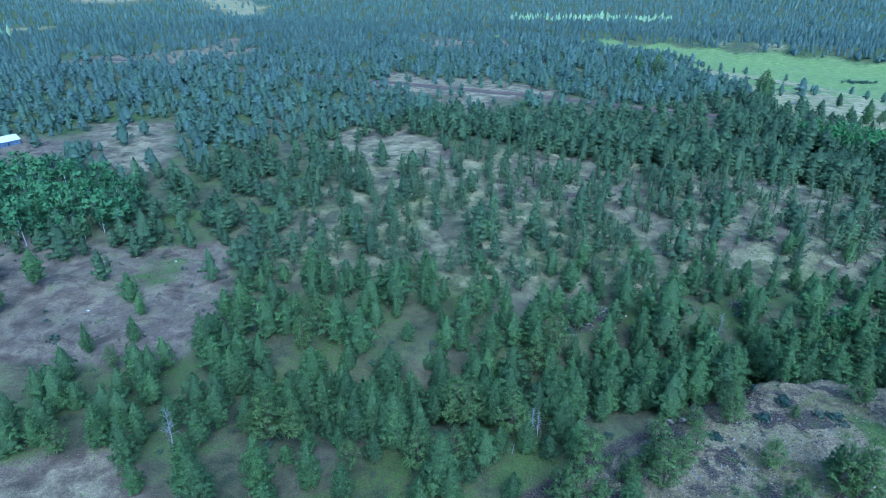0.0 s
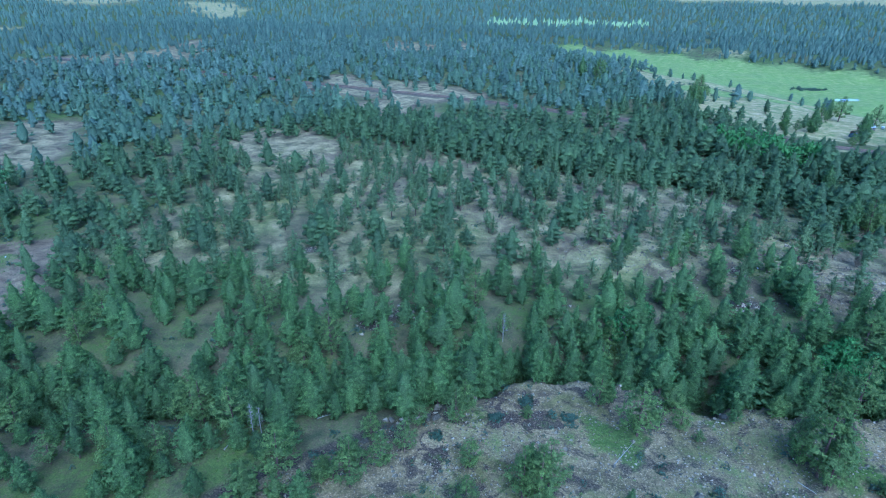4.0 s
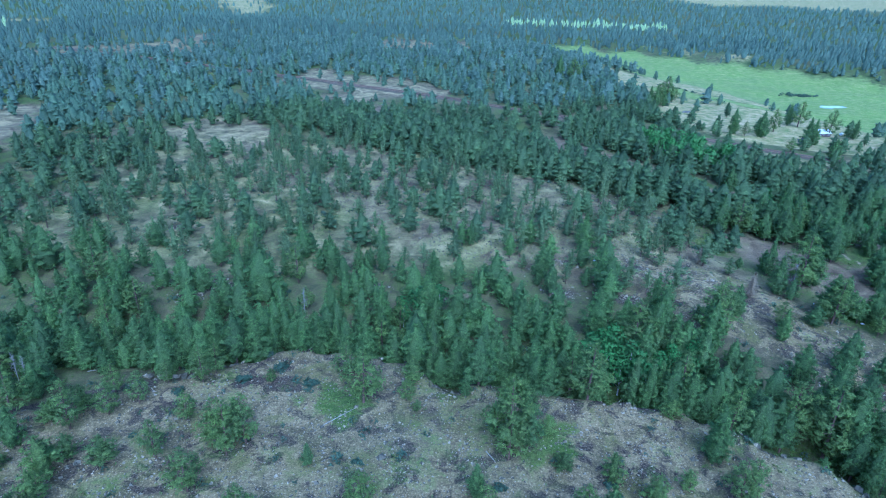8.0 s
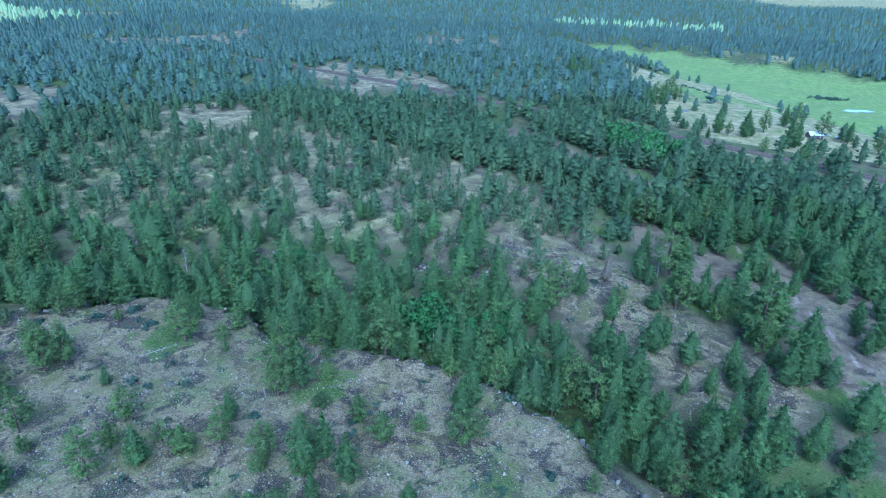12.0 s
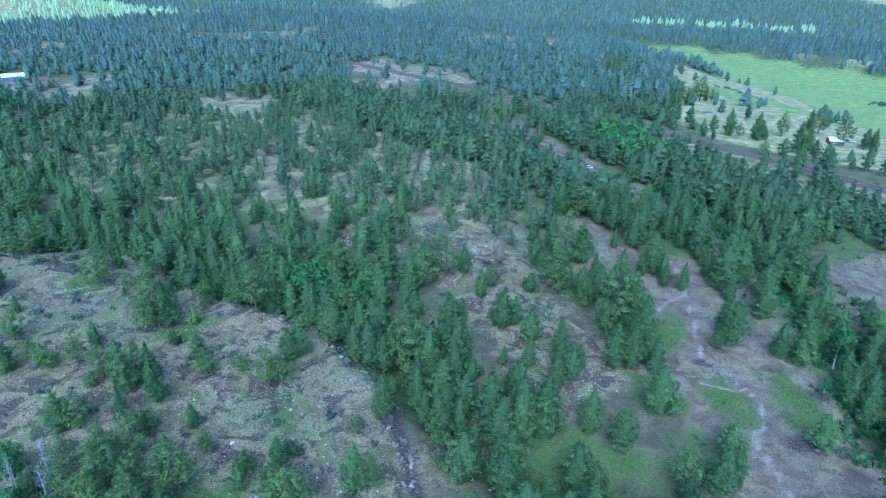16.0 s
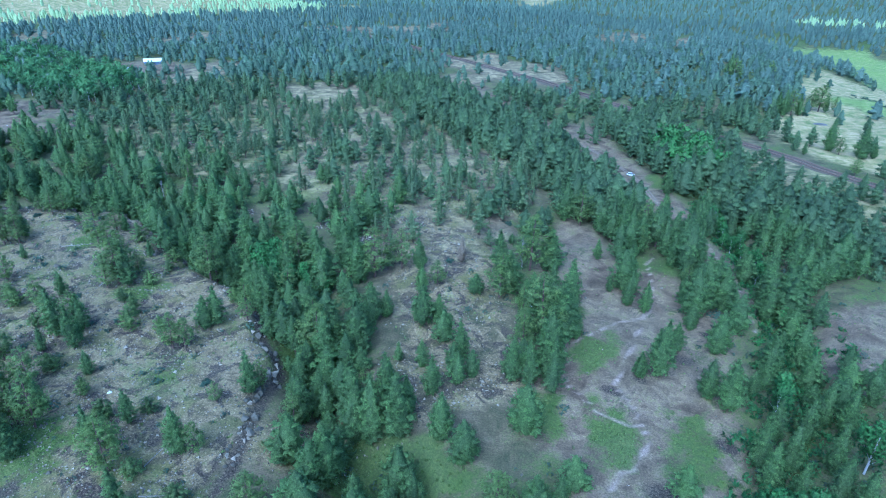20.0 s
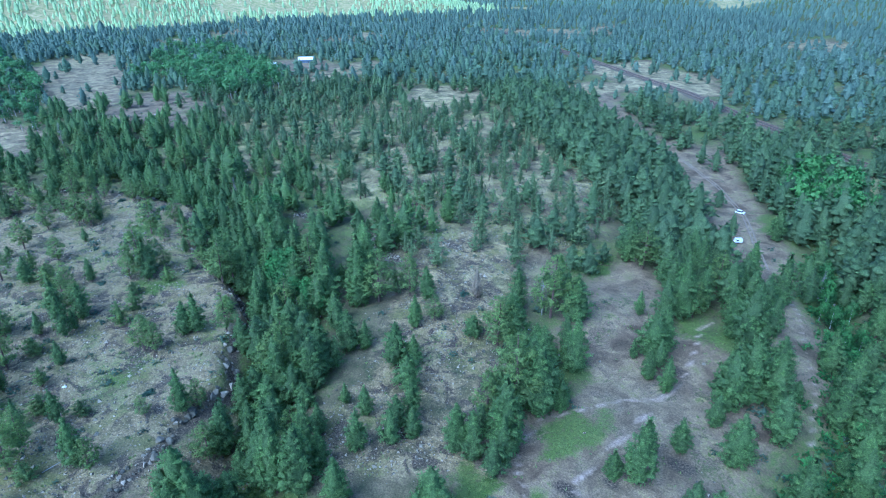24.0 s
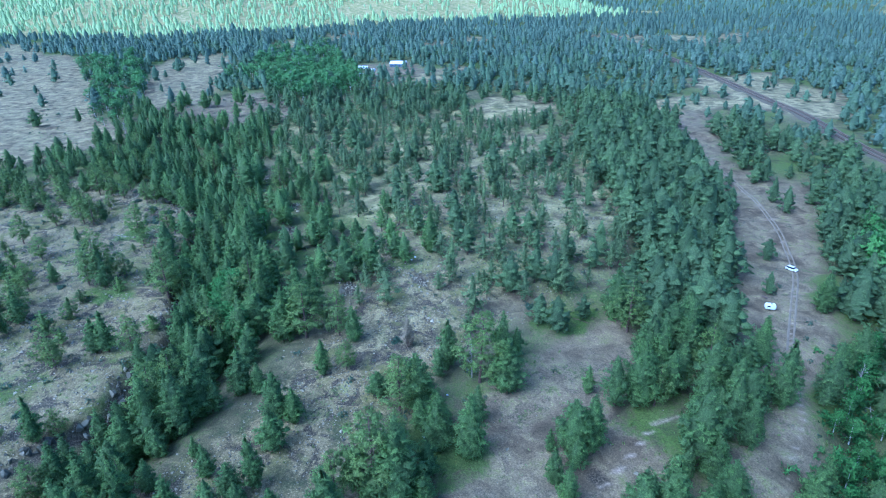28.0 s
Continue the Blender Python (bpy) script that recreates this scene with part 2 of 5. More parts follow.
SIDE_TRACK = [(302, 194), (296, 185), (289, 166), (291, 154), (300, 147), (308, 143), (318, 143)]
MEADOW = [(-170, 1311), (-3, 1265), (189, 1193), (288, 1145), (372, 1060), (440, 975), (502, 922), (582, 842), (760, 700), (720, 480), (461, 520), (439, 562), (417, 613), (392, 708), (337, 784),
          (292, 908), (247, 944), (212, 1063), (10, 1210), (-160, 1275)]
STRAW = [(275, 850), (337, 784), (392, 708), (417, 613), (439, 562), (461, 520), (600, 440), (560, 330), (424, 405), (360, 428), (310, 455), (280, 515), (290, 620), (272, 720)]
GREEN_STRIP = [(304, 686), (327, 685), (347, 659), (395, 613), (415, 572), (406, 563), (384, 590), (347, 622), (307, 642)]
KNOLL = [(120, 215), (-60, 350), (-80, 390), (80, 365), (153, 330), (192, 306), (233, 262), (240, 215), (249, 181), (250, 166), (225, 157), (203, 178), (183, 186), (160, 196)]
FLAT = [(258, 205), (250, 232), (246, 257), (262, 248), (285, 222), (307, 226), (327, 204), (332, 180), (342, 148), (349, 122), (340, 95), (311, 103), (317, 123), (304, 123), (289, 135),
        (288, 150), (287, 175), (272, 182)]
CAMP = [(16, 476), (46, 493), (153, 405), (190, 418), (223, 374), (284, 304), (298, 273), (313, 258), (328, 232), (312, 225), (294, 264), (252, 300), (208, 342), (106, 411)]
ROW = [(-26, 442), (9, 463), (182, 367), (228, 321), (273, 268), (297, 261), (312, 225), (307, 213), (262, 249), (247, 273), (178, 311), (79, 357)]
EAST_ROW = [(190, 428), (223, 382), (290, 306), (304, 278), (327, 255), (340, 215), (350, 262), (366, 290), (345, 332), (305, 366), (264, 396), (232, 440), (212, 468)]
EAST_STRIP = [(345, 335), (305, 368), (264, 398), (240, 440), (300, 428), (373, 384), (430, 330), (372, 296)]
FRESH_GROVE = [(240, 368), (230, 398), (242, 410), (262, 406), (287, 372), (288, 346), (270, 341), (250, 360)]
EAST_OPEN = [(348, 232), (373, 262), (420, 250), (400, 190), (371, 190), (360, 193), (352, 203)]
WEST_CLEARING = [(-190, 217), (-140, 215), (-90, 232), (-76, 187), (-70, 160), (-76, 148), (-98, 146), (-150, 150), (-200, 190)]
WEST_GROVE = [(-270, 316), (-174, 308), (-139, 275), (-132, 247), (-144, 223), (-200, 226), (-290, 250)]
WEST_FIELD = [(-700, -60), (-520, 72), (-345, 88), (-170, 84), (-77, 113), (-57, 91), (-30, 42), (-60, -80), (-300, -160)]
NORTHWEST_FIELD = [(-430, 128), (-420, 213), (-284, 194), (-156, 154), (-146, 129), (-201, 117)]
PINK_FIELD = [(-192, 184), (-179, 235), (-81, 212), (-78, 179)]
GROVE_WEST_A = [(-470, 45), (-480, 110), (-286, 126), (-104, 100), (-110, 88), (-282, 73)]
GROVE_WEST_B = [(-253, 185), (-481, 287), (-442, 352), (-193, 295), (-150, 241), (-234, 219)]
HOUSE_YARD = [(-312, 312), (-310, 395), (-240, 395), (-212, 330), (-236, 296), (-280, 300)]
GLADES_A = [
    [(-74, 406), (-58, 430), (-9, 379), (-22, 354), (-56, 359)],
    [(-64, 670), (-34, 671), (-23, 560), (-50, 572)],
    [(-13, 534), (43, 562), (31, 451), (6, 432)],
    [(-385, 842), (-334, 845), (-302, 741), (-338, 740)],
    [(-343, 982), (-334, 1069), (-254, 768), (-283, 792)],
]
GLADES_B = [
    [(-300, 870), (-250, 880), (-235, 840), (-290, 835)],
    [(-252, 433), (-200, 443), (-156, 328), (-190, 327)],
    [(-85, 382), (-35, 426), (7, 379), (-16, 355)],
    [(-500, 590), (-430, 600), (-420, 470), (-460, 462)],
    [(-75, 592), (-30, 655), (50, 640), (112, 562), (84, 530), (20, 540), (-40, 570)],
]
GLADES = [*GLADES_A, *GLADES_B]
FAR_FIELDS = [
    [(-712, 1890), (-574, 1920), (-434, 1636), (-474, 1522), (-630, 1719)],
    [(-763, 1109), (-729, 1184), (-678, 1110), (-710, 1040)],
    [(-1363, 2326), (-1028, 2340), (-760, 1714), (-996, 1709)],
    [(440, 1062), (520, 1010), (518, 966), (430, 1030)],
    [(395, 1120), (425, 1090), (415, 1060), (388, 1085)],
    [(-886, 165), (-913, 222), (-974, 233), (-945, 170)],
    [(-983, 506), (-971, 731), (-912, 834), (-828, 777), (-852, 662), (-918, 481)],
]
SMALL_GLADES_A = [
    [(-597, 364), (-715, 455), (-590, 432), (-510, 371)],
    [(-562, 286), (-611, 337), (-509, 315), (-497, 278)],
    [(-464, 135), (-506, 218), (-429, 216), (-400, 163)],
    [(-767, -78), (-766, -26), (-669, -15), (-667, -61)],
    [(-386, 813), (-357, 854), (-295, 743), (-318, 710)],
]
SMALL_GLADES_B = [
    [(-317, 841), (-298, 894), (-239, 763), (-268, 753)],
    [(-45, 1014), (42, 1018), (50, 895), (-20, 903)],
    [(-479, 762), (-372, 791), (-309, 905), (-259, 823), (-411, 706)],
    [(61, 1046), (82, 1047), (111, 903), (90, 900)],
]
SMALL_GLADES = [*SMALL_GLADES_A, *SMALL_GLADES_B]
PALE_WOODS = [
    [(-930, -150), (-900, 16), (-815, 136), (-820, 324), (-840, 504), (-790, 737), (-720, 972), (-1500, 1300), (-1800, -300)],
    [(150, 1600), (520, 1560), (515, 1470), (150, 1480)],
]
MESA_WEST = [(-48, 58), (-62, 98), (-20, 128), (40, 110), (58, 114), (66, 88), (48, 40), (-20, 30)]
SLOPE = [(214, 176), (196, 205), (208, 218), (240, 205), (256, 182), (278, 158), (290, 140), (278, 118), (268, 92), (262, 84), (246, 78), (240, 86), (256, 112), (250, 135), (236, 150)]
EAST_WOOD = [(16, 478), (-40, 590), (84, 530), (180, 480), (215, 440), (188, 424), (153, 410), (60, 490)]
GREENS_A = [
    [(291, 173), (298, 180), (303, 169), (305, 161), (297, 157), (291, 162)],
    [(266, 107), (275, 110), (289, 111), (295, 106), (294, 98), (280, 95), (270, 100)],
    [(306, 146), (312, 147), (321, 138), (323, 129), (317, 126), (310, 134)],
    [(325, 154), (331, 159), (340, 142), (339, 132), (329, 133)],
    [(289, 142), (297, 142), (306, 132), (300, 124), (292, 130)],
    [(98, 116), (104, 124), (118, 118), (112, 107)],
]
GREENS_B = [
    [(152, 107), (165, 114), (169, 103), (158, 100)],
    [(212, 124), (223, 126), (238, 109), (230, 104), (219, 115)],
    [(258, 102), (283, 112), (296, 96), (280, 84), (262, 88)],
    [(272, 192), (284, 190), (286, 176), (270, 172), (262, 182)],
    [(182, 214), (192, 208), (186, 198), (176, 204)],
    [(-112, 214), (-100, 216), (-100, 196), (-110, 192)],
]
GREENS_C = [
    [(228, 240), (242, 250), (248, 236), (238, 226)],
    [(250, 335), (262, 322), (272, 318), (262, 340)],
    [(176, 140), (210, 142), (214, 132), (180, 131)],
    [(110, 170), (140, 168), (136, 152), (112, 154)],
    [(200, 60), (216, 62), (222, 46), (204, 40)],
]
GREENS = [*GREENS_A, *GREENS_B, *GREENS_C]
THIN = [(-70, 190), (-60, 360), (60, 380), (190, 310), (240, 215), (150, 200), (60, 180)]   # open stand of young pines
OUTCROPS = [(172, 186, 6), (193, 183, 6), (50, 175, 8), (44, 168, 5), (104, 182, 5), (201, 206, 5), (176, 207, 4), (12, 224, 6), (130, 176, 4)]   # heaps of dark broken basalt between the trees
MUD = [(331, 127, 5.5), (308, 153, 3.5), (313, 162, 3.0), (298, 208, 4.0), (319, 178, 5.0), (338, 150, 4.0), (279, 166, 4.0), (322, 196, 3.5)]   # dark rubble on the gravel flat


def inside(poly, X, Y):
    """How far inside the outline each place lies, in metres; negative outside."""
    best, odd = np.full(X.shape, 1e18), np.zeros(X.shape, bool)
    for (ax, ay), (bx, by) in zip(poly, poly[1:] + poly[:1]):
        dx, dy = bx - ax, by - ay
        k = np.clip(((X - ax) * dx + (Y - ay) * dy) / (dx * dx + dy * dy), 0, 1)
        best = np.minimum(best, (X - ax - k * dx) ** 2 + (Y - ay - k * dy) ** 2)
        if dy:
            odd ^= ((ay > Y) != (by > Y)) & (X < ax + (Y - ay) * dx / dy)
    return np.where(odd, 1, -1) * np.sqrt(best)


def off_line(line, X, Y):
    """The distance of each place from a line of points."""
    best = np.full(X.shape, 1e18)
    for (ax, ay), (bx, by) in zip(line, line[1:]):
        dx, dy = bx - ax, by - ay
        k = np.clip(((X - ax) * dx + (Y - ay) * dy) / (dx * dx + dy * dy), 0, 1)
        best = np.minimum(best, (X - ax - k * dx) ** 2 + (Y - ay - k * dy) ** 2)
    return np.sqrt(best)


def smooth(v, a, b):
    k = np.clip((v - a) / (b - a), 0, 1)
    return k * k * (3 - 2 * k)


_waves = np.random.RandomState(7)
WAVES = [(wl, *_waves.uniform(0, 6.28, 3)) for wl in (9, 13, 19, 29, 37, 55, 71, 95, 130, 170)]


def ripple(X, Y, low, high):
    """A rolling surface of waves whose lengths lie between low and high; about -1 to 1."""
    v, n = 0, 0
    for wl, turn, pa, pb in WAVES:
        if low <= wl <= high:
            u, w = X * math.cos(turn) + Y * math.sin(turn), Y * math.cos(turn) - X * math.sin(turn)
            v = v + np.sin(u * 6.28 / wl + pa + 1.3 * np.sin(w * 4.1 / wl + pb))
            n += 1
    return v / n * 1.2


def height(X, Y):
    """The ground's height."""
    X, Y = np.asarray(X, float), np.asarray(Y, float)
    z = -4.5 + 1.0 * ripple(X, Y, 55, 170) + 0.35 * ripple(X, Y, 19, 40)
    z = z + 3.0 * smooth(inside(KNOLL, X, Y), -12, 18) * np.clip(1.4 - np.hypot(X - 190, Y - 215) / 160, 0, 1)
    z = z - 8.0 * np.exp(-(off_line(GULLY_LINE, X, Y) / 11) ** 2)
    z = z - 5.0 * np.exp(-(off_line(RAVINE_LINE, X, Y) / 9) ** 2)
    wob = 2.2 * ripple(X, Y, 9, 20)
    top = -3.0 + 0.5 * ripple(X, Y, 19, 60)
    m = smooth(inside(MESA, X, Y) + wob, -1.6, 1.2)
    z = z * (1 - m) + top * m
    low = inside(MEADOW, X, Y)
    z = z - 4.5 * smooth(np.maximum(low, inside(STRAW, X, Y)), -70, 40) - 13.0 * smooth(low, -70, 60) - 8.0 * smooth(0.35 * X + Y, 1120, 1300)
    rail = smooth(-off_line(RAIL_LINE, X, Y), -16, -7)
    z = z * (1 - rail) + (-3.2 - 3.0 * smooth(X, 150, 330)) * rail
    z = z + 75.0 * smooth(inside(PALE_WOODS[0], X, Y), -60, 420)
    far = np.maximum(np.hypot(X - 150, Y - 150) - 1500, 0)
    return z + np.minimum(0.05 * far, 190) * (1 + 0.25 * ripple(X / 6, Y / 6, 55, 170))


def new_mesh(name, verts, faces, mat, smooth_shade=False, tone=None, normals=None):
    """A mesh from arrays: faces all of one size."""
    me = bpy.data.meshes.new(name)
    verts, faces = np.asarray(verts, np.float32), np.asarray(faces, np.int32)
    k = faces.shape[1]
    me.vertices.add(len(verts))
    me.vertices.foreach_set("co", verts.ravel())
    me.loops.add(faces.size)
    me.loops.foreach_set("vertex_index", faces.ravel())
    me.polygons.add(len(faces))
    me.polygons.foreach_set("loop_start", np.arange(0, faces.size, k, dtype=np.int32))
    if smooth_shade:
        me.polygons.foreach_set("use_smooth", np.ones(len(faces), bool))
    if tone is not None:
        me.attributes.new("tone", "FLOAT", "POINT").data.foreach_set("value", np.asarray(tone, np.float32))
    if normals is not None:
        me.polygons.foreach_set("use_smooth", np.ones(len(faces), bool))
        me.attributes.new("custom_normal", "FLOAT_VECTOR", "POINT").data.foreach_set("vector", np.asarray(normals, np.float32).ravel())
    me.update(calc_edges=True)
    me.materials.append(mat)
    return me


def build_ground():
    def steps(a, b, fine, reach):
        mid = list(np.arange(a, b + 0.1, fine))
        step, up = fine, [mid[-1]]
        while up[-1] < reach[1]:
            step *= 1.09
            up.append(up[-1] + step)
        step, down = fine, [mid[0]]
        while down[-1] > reach[0]:
            step *= 1.09
            down.append(down[-1] - step)
        return np.array(down[:0:-1] + mid + up[1:])
    xs, ys = steps(-40, 368, 1.9, (-4200, 4200)), steps(40, 290, 1.9, (-2600, 4600))
    X, Y = np.meshgrid(xs, ys)
    X, Y = X.ravel(), Y.ravel()
    Z = height(X, Y)
    nx, ny = len(xs), len(ys)
    i = np.arange(nx * ny).reshape(ny, nx)
    faces = np.stack([i[:-1, :-1], i[:-1, 1:], i[1:, 1:], i[1:, :-1]], -1).reshape(-1, 4)
    me = new_mesh("ground", np.stack([X, Y, Z], 1), faces, GROUND, True)
    mesa, knoll = smooth(inside(MESA, X, Y), -3, 2), smooth(inside(KNOLL, X, Y), -10, 12)
    open_ = np.zeros_like(X)
    for poly in (FLAT, CAMP, EAST_OPEN, WEST_CLEARING, WEST_FIELD, NORTHWEST_FIELD, PINK_FIELD, HOUSE_YARD, *GLADES, *SMALL_GLADES):
        open_ = np.maximum(open_, smooth(inside(poly, X, Y), -5, 4))
    rail = smooth(-off_line(RAIL_LINE, X, Y), -16, -8)
    straw_and_glare = np.maximum(smooth(inside(STRAW, X, Y), -12, 10), 0.36 * np.maximum(smooth(inside(WEST_FIELD, X, Y), -10, 10), smooth(inside(NORTHWEST_FIELD, X, Y), -10, 10)))
    # On the far fields the straw tone also carries the sunshine there.
    for poly in FAR_FIELDS:
        straw_and_glare = np.maximum(straw_and_glare, smooth(inside(poly, X, Y), -20, 15))
    straw_and_glare = np.maximum(straw_and_glare, np.maximum(0.28 * knoll, 0.45 * smooth(inside(EAST_STRIP, X, Y), -12, 8)))
    for poly in (*GLADES, *SMALL_GLADES):
        straw_and_glare = np.maximum(straw_and_glare, 0.45 * smooth(inside(poly, X, Y), -8, 6))
    # Beyond 2100 m there is no crop: the pale tone paints bright haze.
    straw_and_glare = np.maximum(straw_and_glare, 0.9 * smooth(np.hypot(X - 130, Y - 150), 2100, 2300))
    # Ground below PALE_WOODS is paled to look sunlit.
    straw_and_glare = np.maximum(straw_and_glare, 0.9 * smooth(inside(PALE_WOODS[0], X, Y), -90, 0))
    straw_and_glare = np.maximum(straw_and_glare, (0.42 + 0.22 * ripple(X, Y, 19, 55)) * smooth(inside(THIN, X, Y), -12, 12))
    strip = smooth(inside(GREEN_STRIP, X, Y), -6, 5)
    straw_and_glare = straw_and_glare * (1 - strip)
    meadow = smooth(inside(MEADOW, X, Y), -14, 10)
    far = np.hypot(X - 130, Y - 150)
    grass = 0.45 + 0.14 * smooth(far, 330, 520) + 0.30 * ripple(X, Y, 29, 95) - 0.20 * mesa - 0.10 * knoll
    gully = np.maximum(np.exp(-(off_line(GULLY_LINE, X, Y) / 11) ** 2), np.exp(-(off_line(RAVINE_LINE, X, Y) / 8) ** 2))
    grass = np.maximum(grass * (1 - 0.75 * np.maximum(open_, mesa * 0.2)), (0.66 + 0.25 * ripple(X, Y, 9, 29)) * gully * (1 - mesa))
    grass = grass * (1 - 0.7 * smooth(inside(SLOPE, X, Y), -16, 2))
    for poly in GREENS:
        grass = np.maximum(grass, 0.84 * smooth(inside(poly, X, Y) + 1.8 * ripple(X, Y, 9, 20) + 1.0 * ripple(X, Y, 5, 11), -4, 3.5))
    dust = np.zeros_like(X)
    for line, wide in ((CAMP_ROAD, 0.5), (FLAT_TRACK, 0.4), (SIDE_TRACK, 0.35)):
        dust = np.maximum(dust, (0.72 if line is CAMP_ROAD else 1.0) * smooth(-off_line(line, X, Y), -wide - 1.2, -wide + 0.8))
    cover = {
        "rock": np.clip(0.95 * mesa + 0.7 * smooth(inside(SLOPE, X, Y), -5, 4) + 0.85 * knoll * (0.65 + 0.4 * ripple(X, Y, 37, 71)) + 0.36 * open_ - 0.6 * rail, 0, 1),
        "litter": np.clip(1 - open_ - 0.7 * mesa - 0.6 * knoll, 0, 1), "grass": np.clip(grass, 0, 1),
        "straw_and_glare": straw_and_glare, "meadow": np.maximum(strip, meadow * (1 - 0.85 * smooth(inside(STRAW, X, Y), -10, 6))), "dust": np.maximum(dust * 0.95, rail * 0.25),
        # Dark rubble; its band below the rim also paints the cliff's shade.
        "rubble_and_shade": sum(np.exp(-(((X - a) / r) ** 2 + ((Y - b) / (0.6 * r)) ** 2)) for a, b, r in (*MUD, *OUTCROPS)) + 0.85 * np.exp(-((inside(MESA, X, Y) + 2.2) / 2.0) ** 2) * smooth(Y, 50, 70),
    }
    for name, value in cover.items():
        me.attributes.new(name, "FLOAT", "POINT").data.foreach_set("value", np.asarray(value, np.float32))
    return tagged(new("ground", me), "stony open forest ground of gravel, litter and grass", "ground", kind="structure")


build_ground()


# ---------------------------------------------------------------- trees
def tuft_faces(rng, at, out, size, spikes, wide):
    """Sprays of needles: at each place a star of pointed blades round the direction out. Returns triangles (n, 3, 3)."""
    n = len(at)
    out = out / np.linalg.norm(out, axis=1, keepdims=True)
    side = np.cross(out, rng.normal(size=(n, 3)))
    side /= np.linalg.norm(side, axis=1, keepdims=True)
    other = np.cross(out, side)
    tris = np.empty((n, spikes, 3, 3))
    for k in range(spikes):
        a = 6.283 * (k + rng.uniform(-0.3, 0.3, n)) / spikes
        d = side * np.cos(a)[:, None] + other * np.sin(a)[:, None]
        e = other * np.cos(a)[:, None] - side * np.sin(a)[:, None]
        lift = rng.uniform(0.1, 1.0, n)[:, None]
        r = (size * rng.uniform(0.7, 1.25, n))[:, None]
        tip = at + (d + out * lift) * r
        tris[:, k, 0] = at - d * r * 0.15 + e * r * wide
        tris[:, k, 1] = at - d * r * 0.15 - e * r * wide
        tris[:, k, 2] = tip
    return tris.reshape(-1, 3, 3)


def tube(points, radii, sides):
    """A tapering tube along points: triangles."""
    rings = []
    for p, r in zip(points, radii):
        a = np.arange(sides) * 6.283 / sides
        rings.append(np.stack([p[0] + r * np.cos(a), p[1] + r * np.sin(a), np.full(sides, p[2])], 1))
    tris = []
    for lo, hi in zip(rings, rings[1:]):
        for i in range(sides):
            j = (i + 1) % sides
            tris += [(lo[i], lo[j], hi[j]), (lo[i], hi[j], hi[i])]
    return np.array(tris)


def limb(a, b, r):
    """A thin three-sided stick from a to b."""
    a, b = np.asarray(a, float), np.asarray(b, float)
    d = (b - a) / max(np.linalg.norm(b - a), 1e-6)
    u = np.cross(d, (0.3, 0.2, 1.0))
    u /= np.linalg.norm(u) + 1e-9
    v = np.cross(d, u)
    ring = [u * math.cos(q) + v * math.sin(q) for q in (0, 2.1, 4.2)]
    return [(a + ring[i] * r, a + ring[(i + 1) % 3] * r, b) for i in range(3)]


def reach(f, blunt):
    """How far the boughs of a pine reach at the share f of its crown's height: an egg that stands on its broad end; blunt rounds its top."""
    return min(1.0, (f + 0.10) * 3.0) ** 0.6 * max(0.0, 1 - f ** blunt) ** 0.9


CLUMP = np.array([(1, 0, 0), (0, 1, 0), (-1, 0, 0), (0, -1, 0), (0, 0, 1), (0, 0, -1)], float)
CLUMP_FACES = np.array([(0, 1, 4), (1, 2, 4), (2, 3, 4), (3, 0, 4), (1, 0, 5), (2, 1, 5), (3, 2, 5), (0, 3, 5)])


def clump_form(rng, core, size, turn):
    """One dense clump of needles: an uneven rounded lump. Returns triangles and normals."""
    v, f = CLUMP, CLUMP_FACES
    c, s = math.cos(turn), math.sin(turn)
    v = np.stack([v[:, 0] * c - v[:, 1] * s, v[:, 0] * s + v[:, 1] * c, v[:, 2]], 1)
    n = v.copy()
    v = core + v * rng.uniform(0.72, 1.22, (len(v), 1)) * size * (1.0, 1.0, 0.72)
    return v[f], n[f]


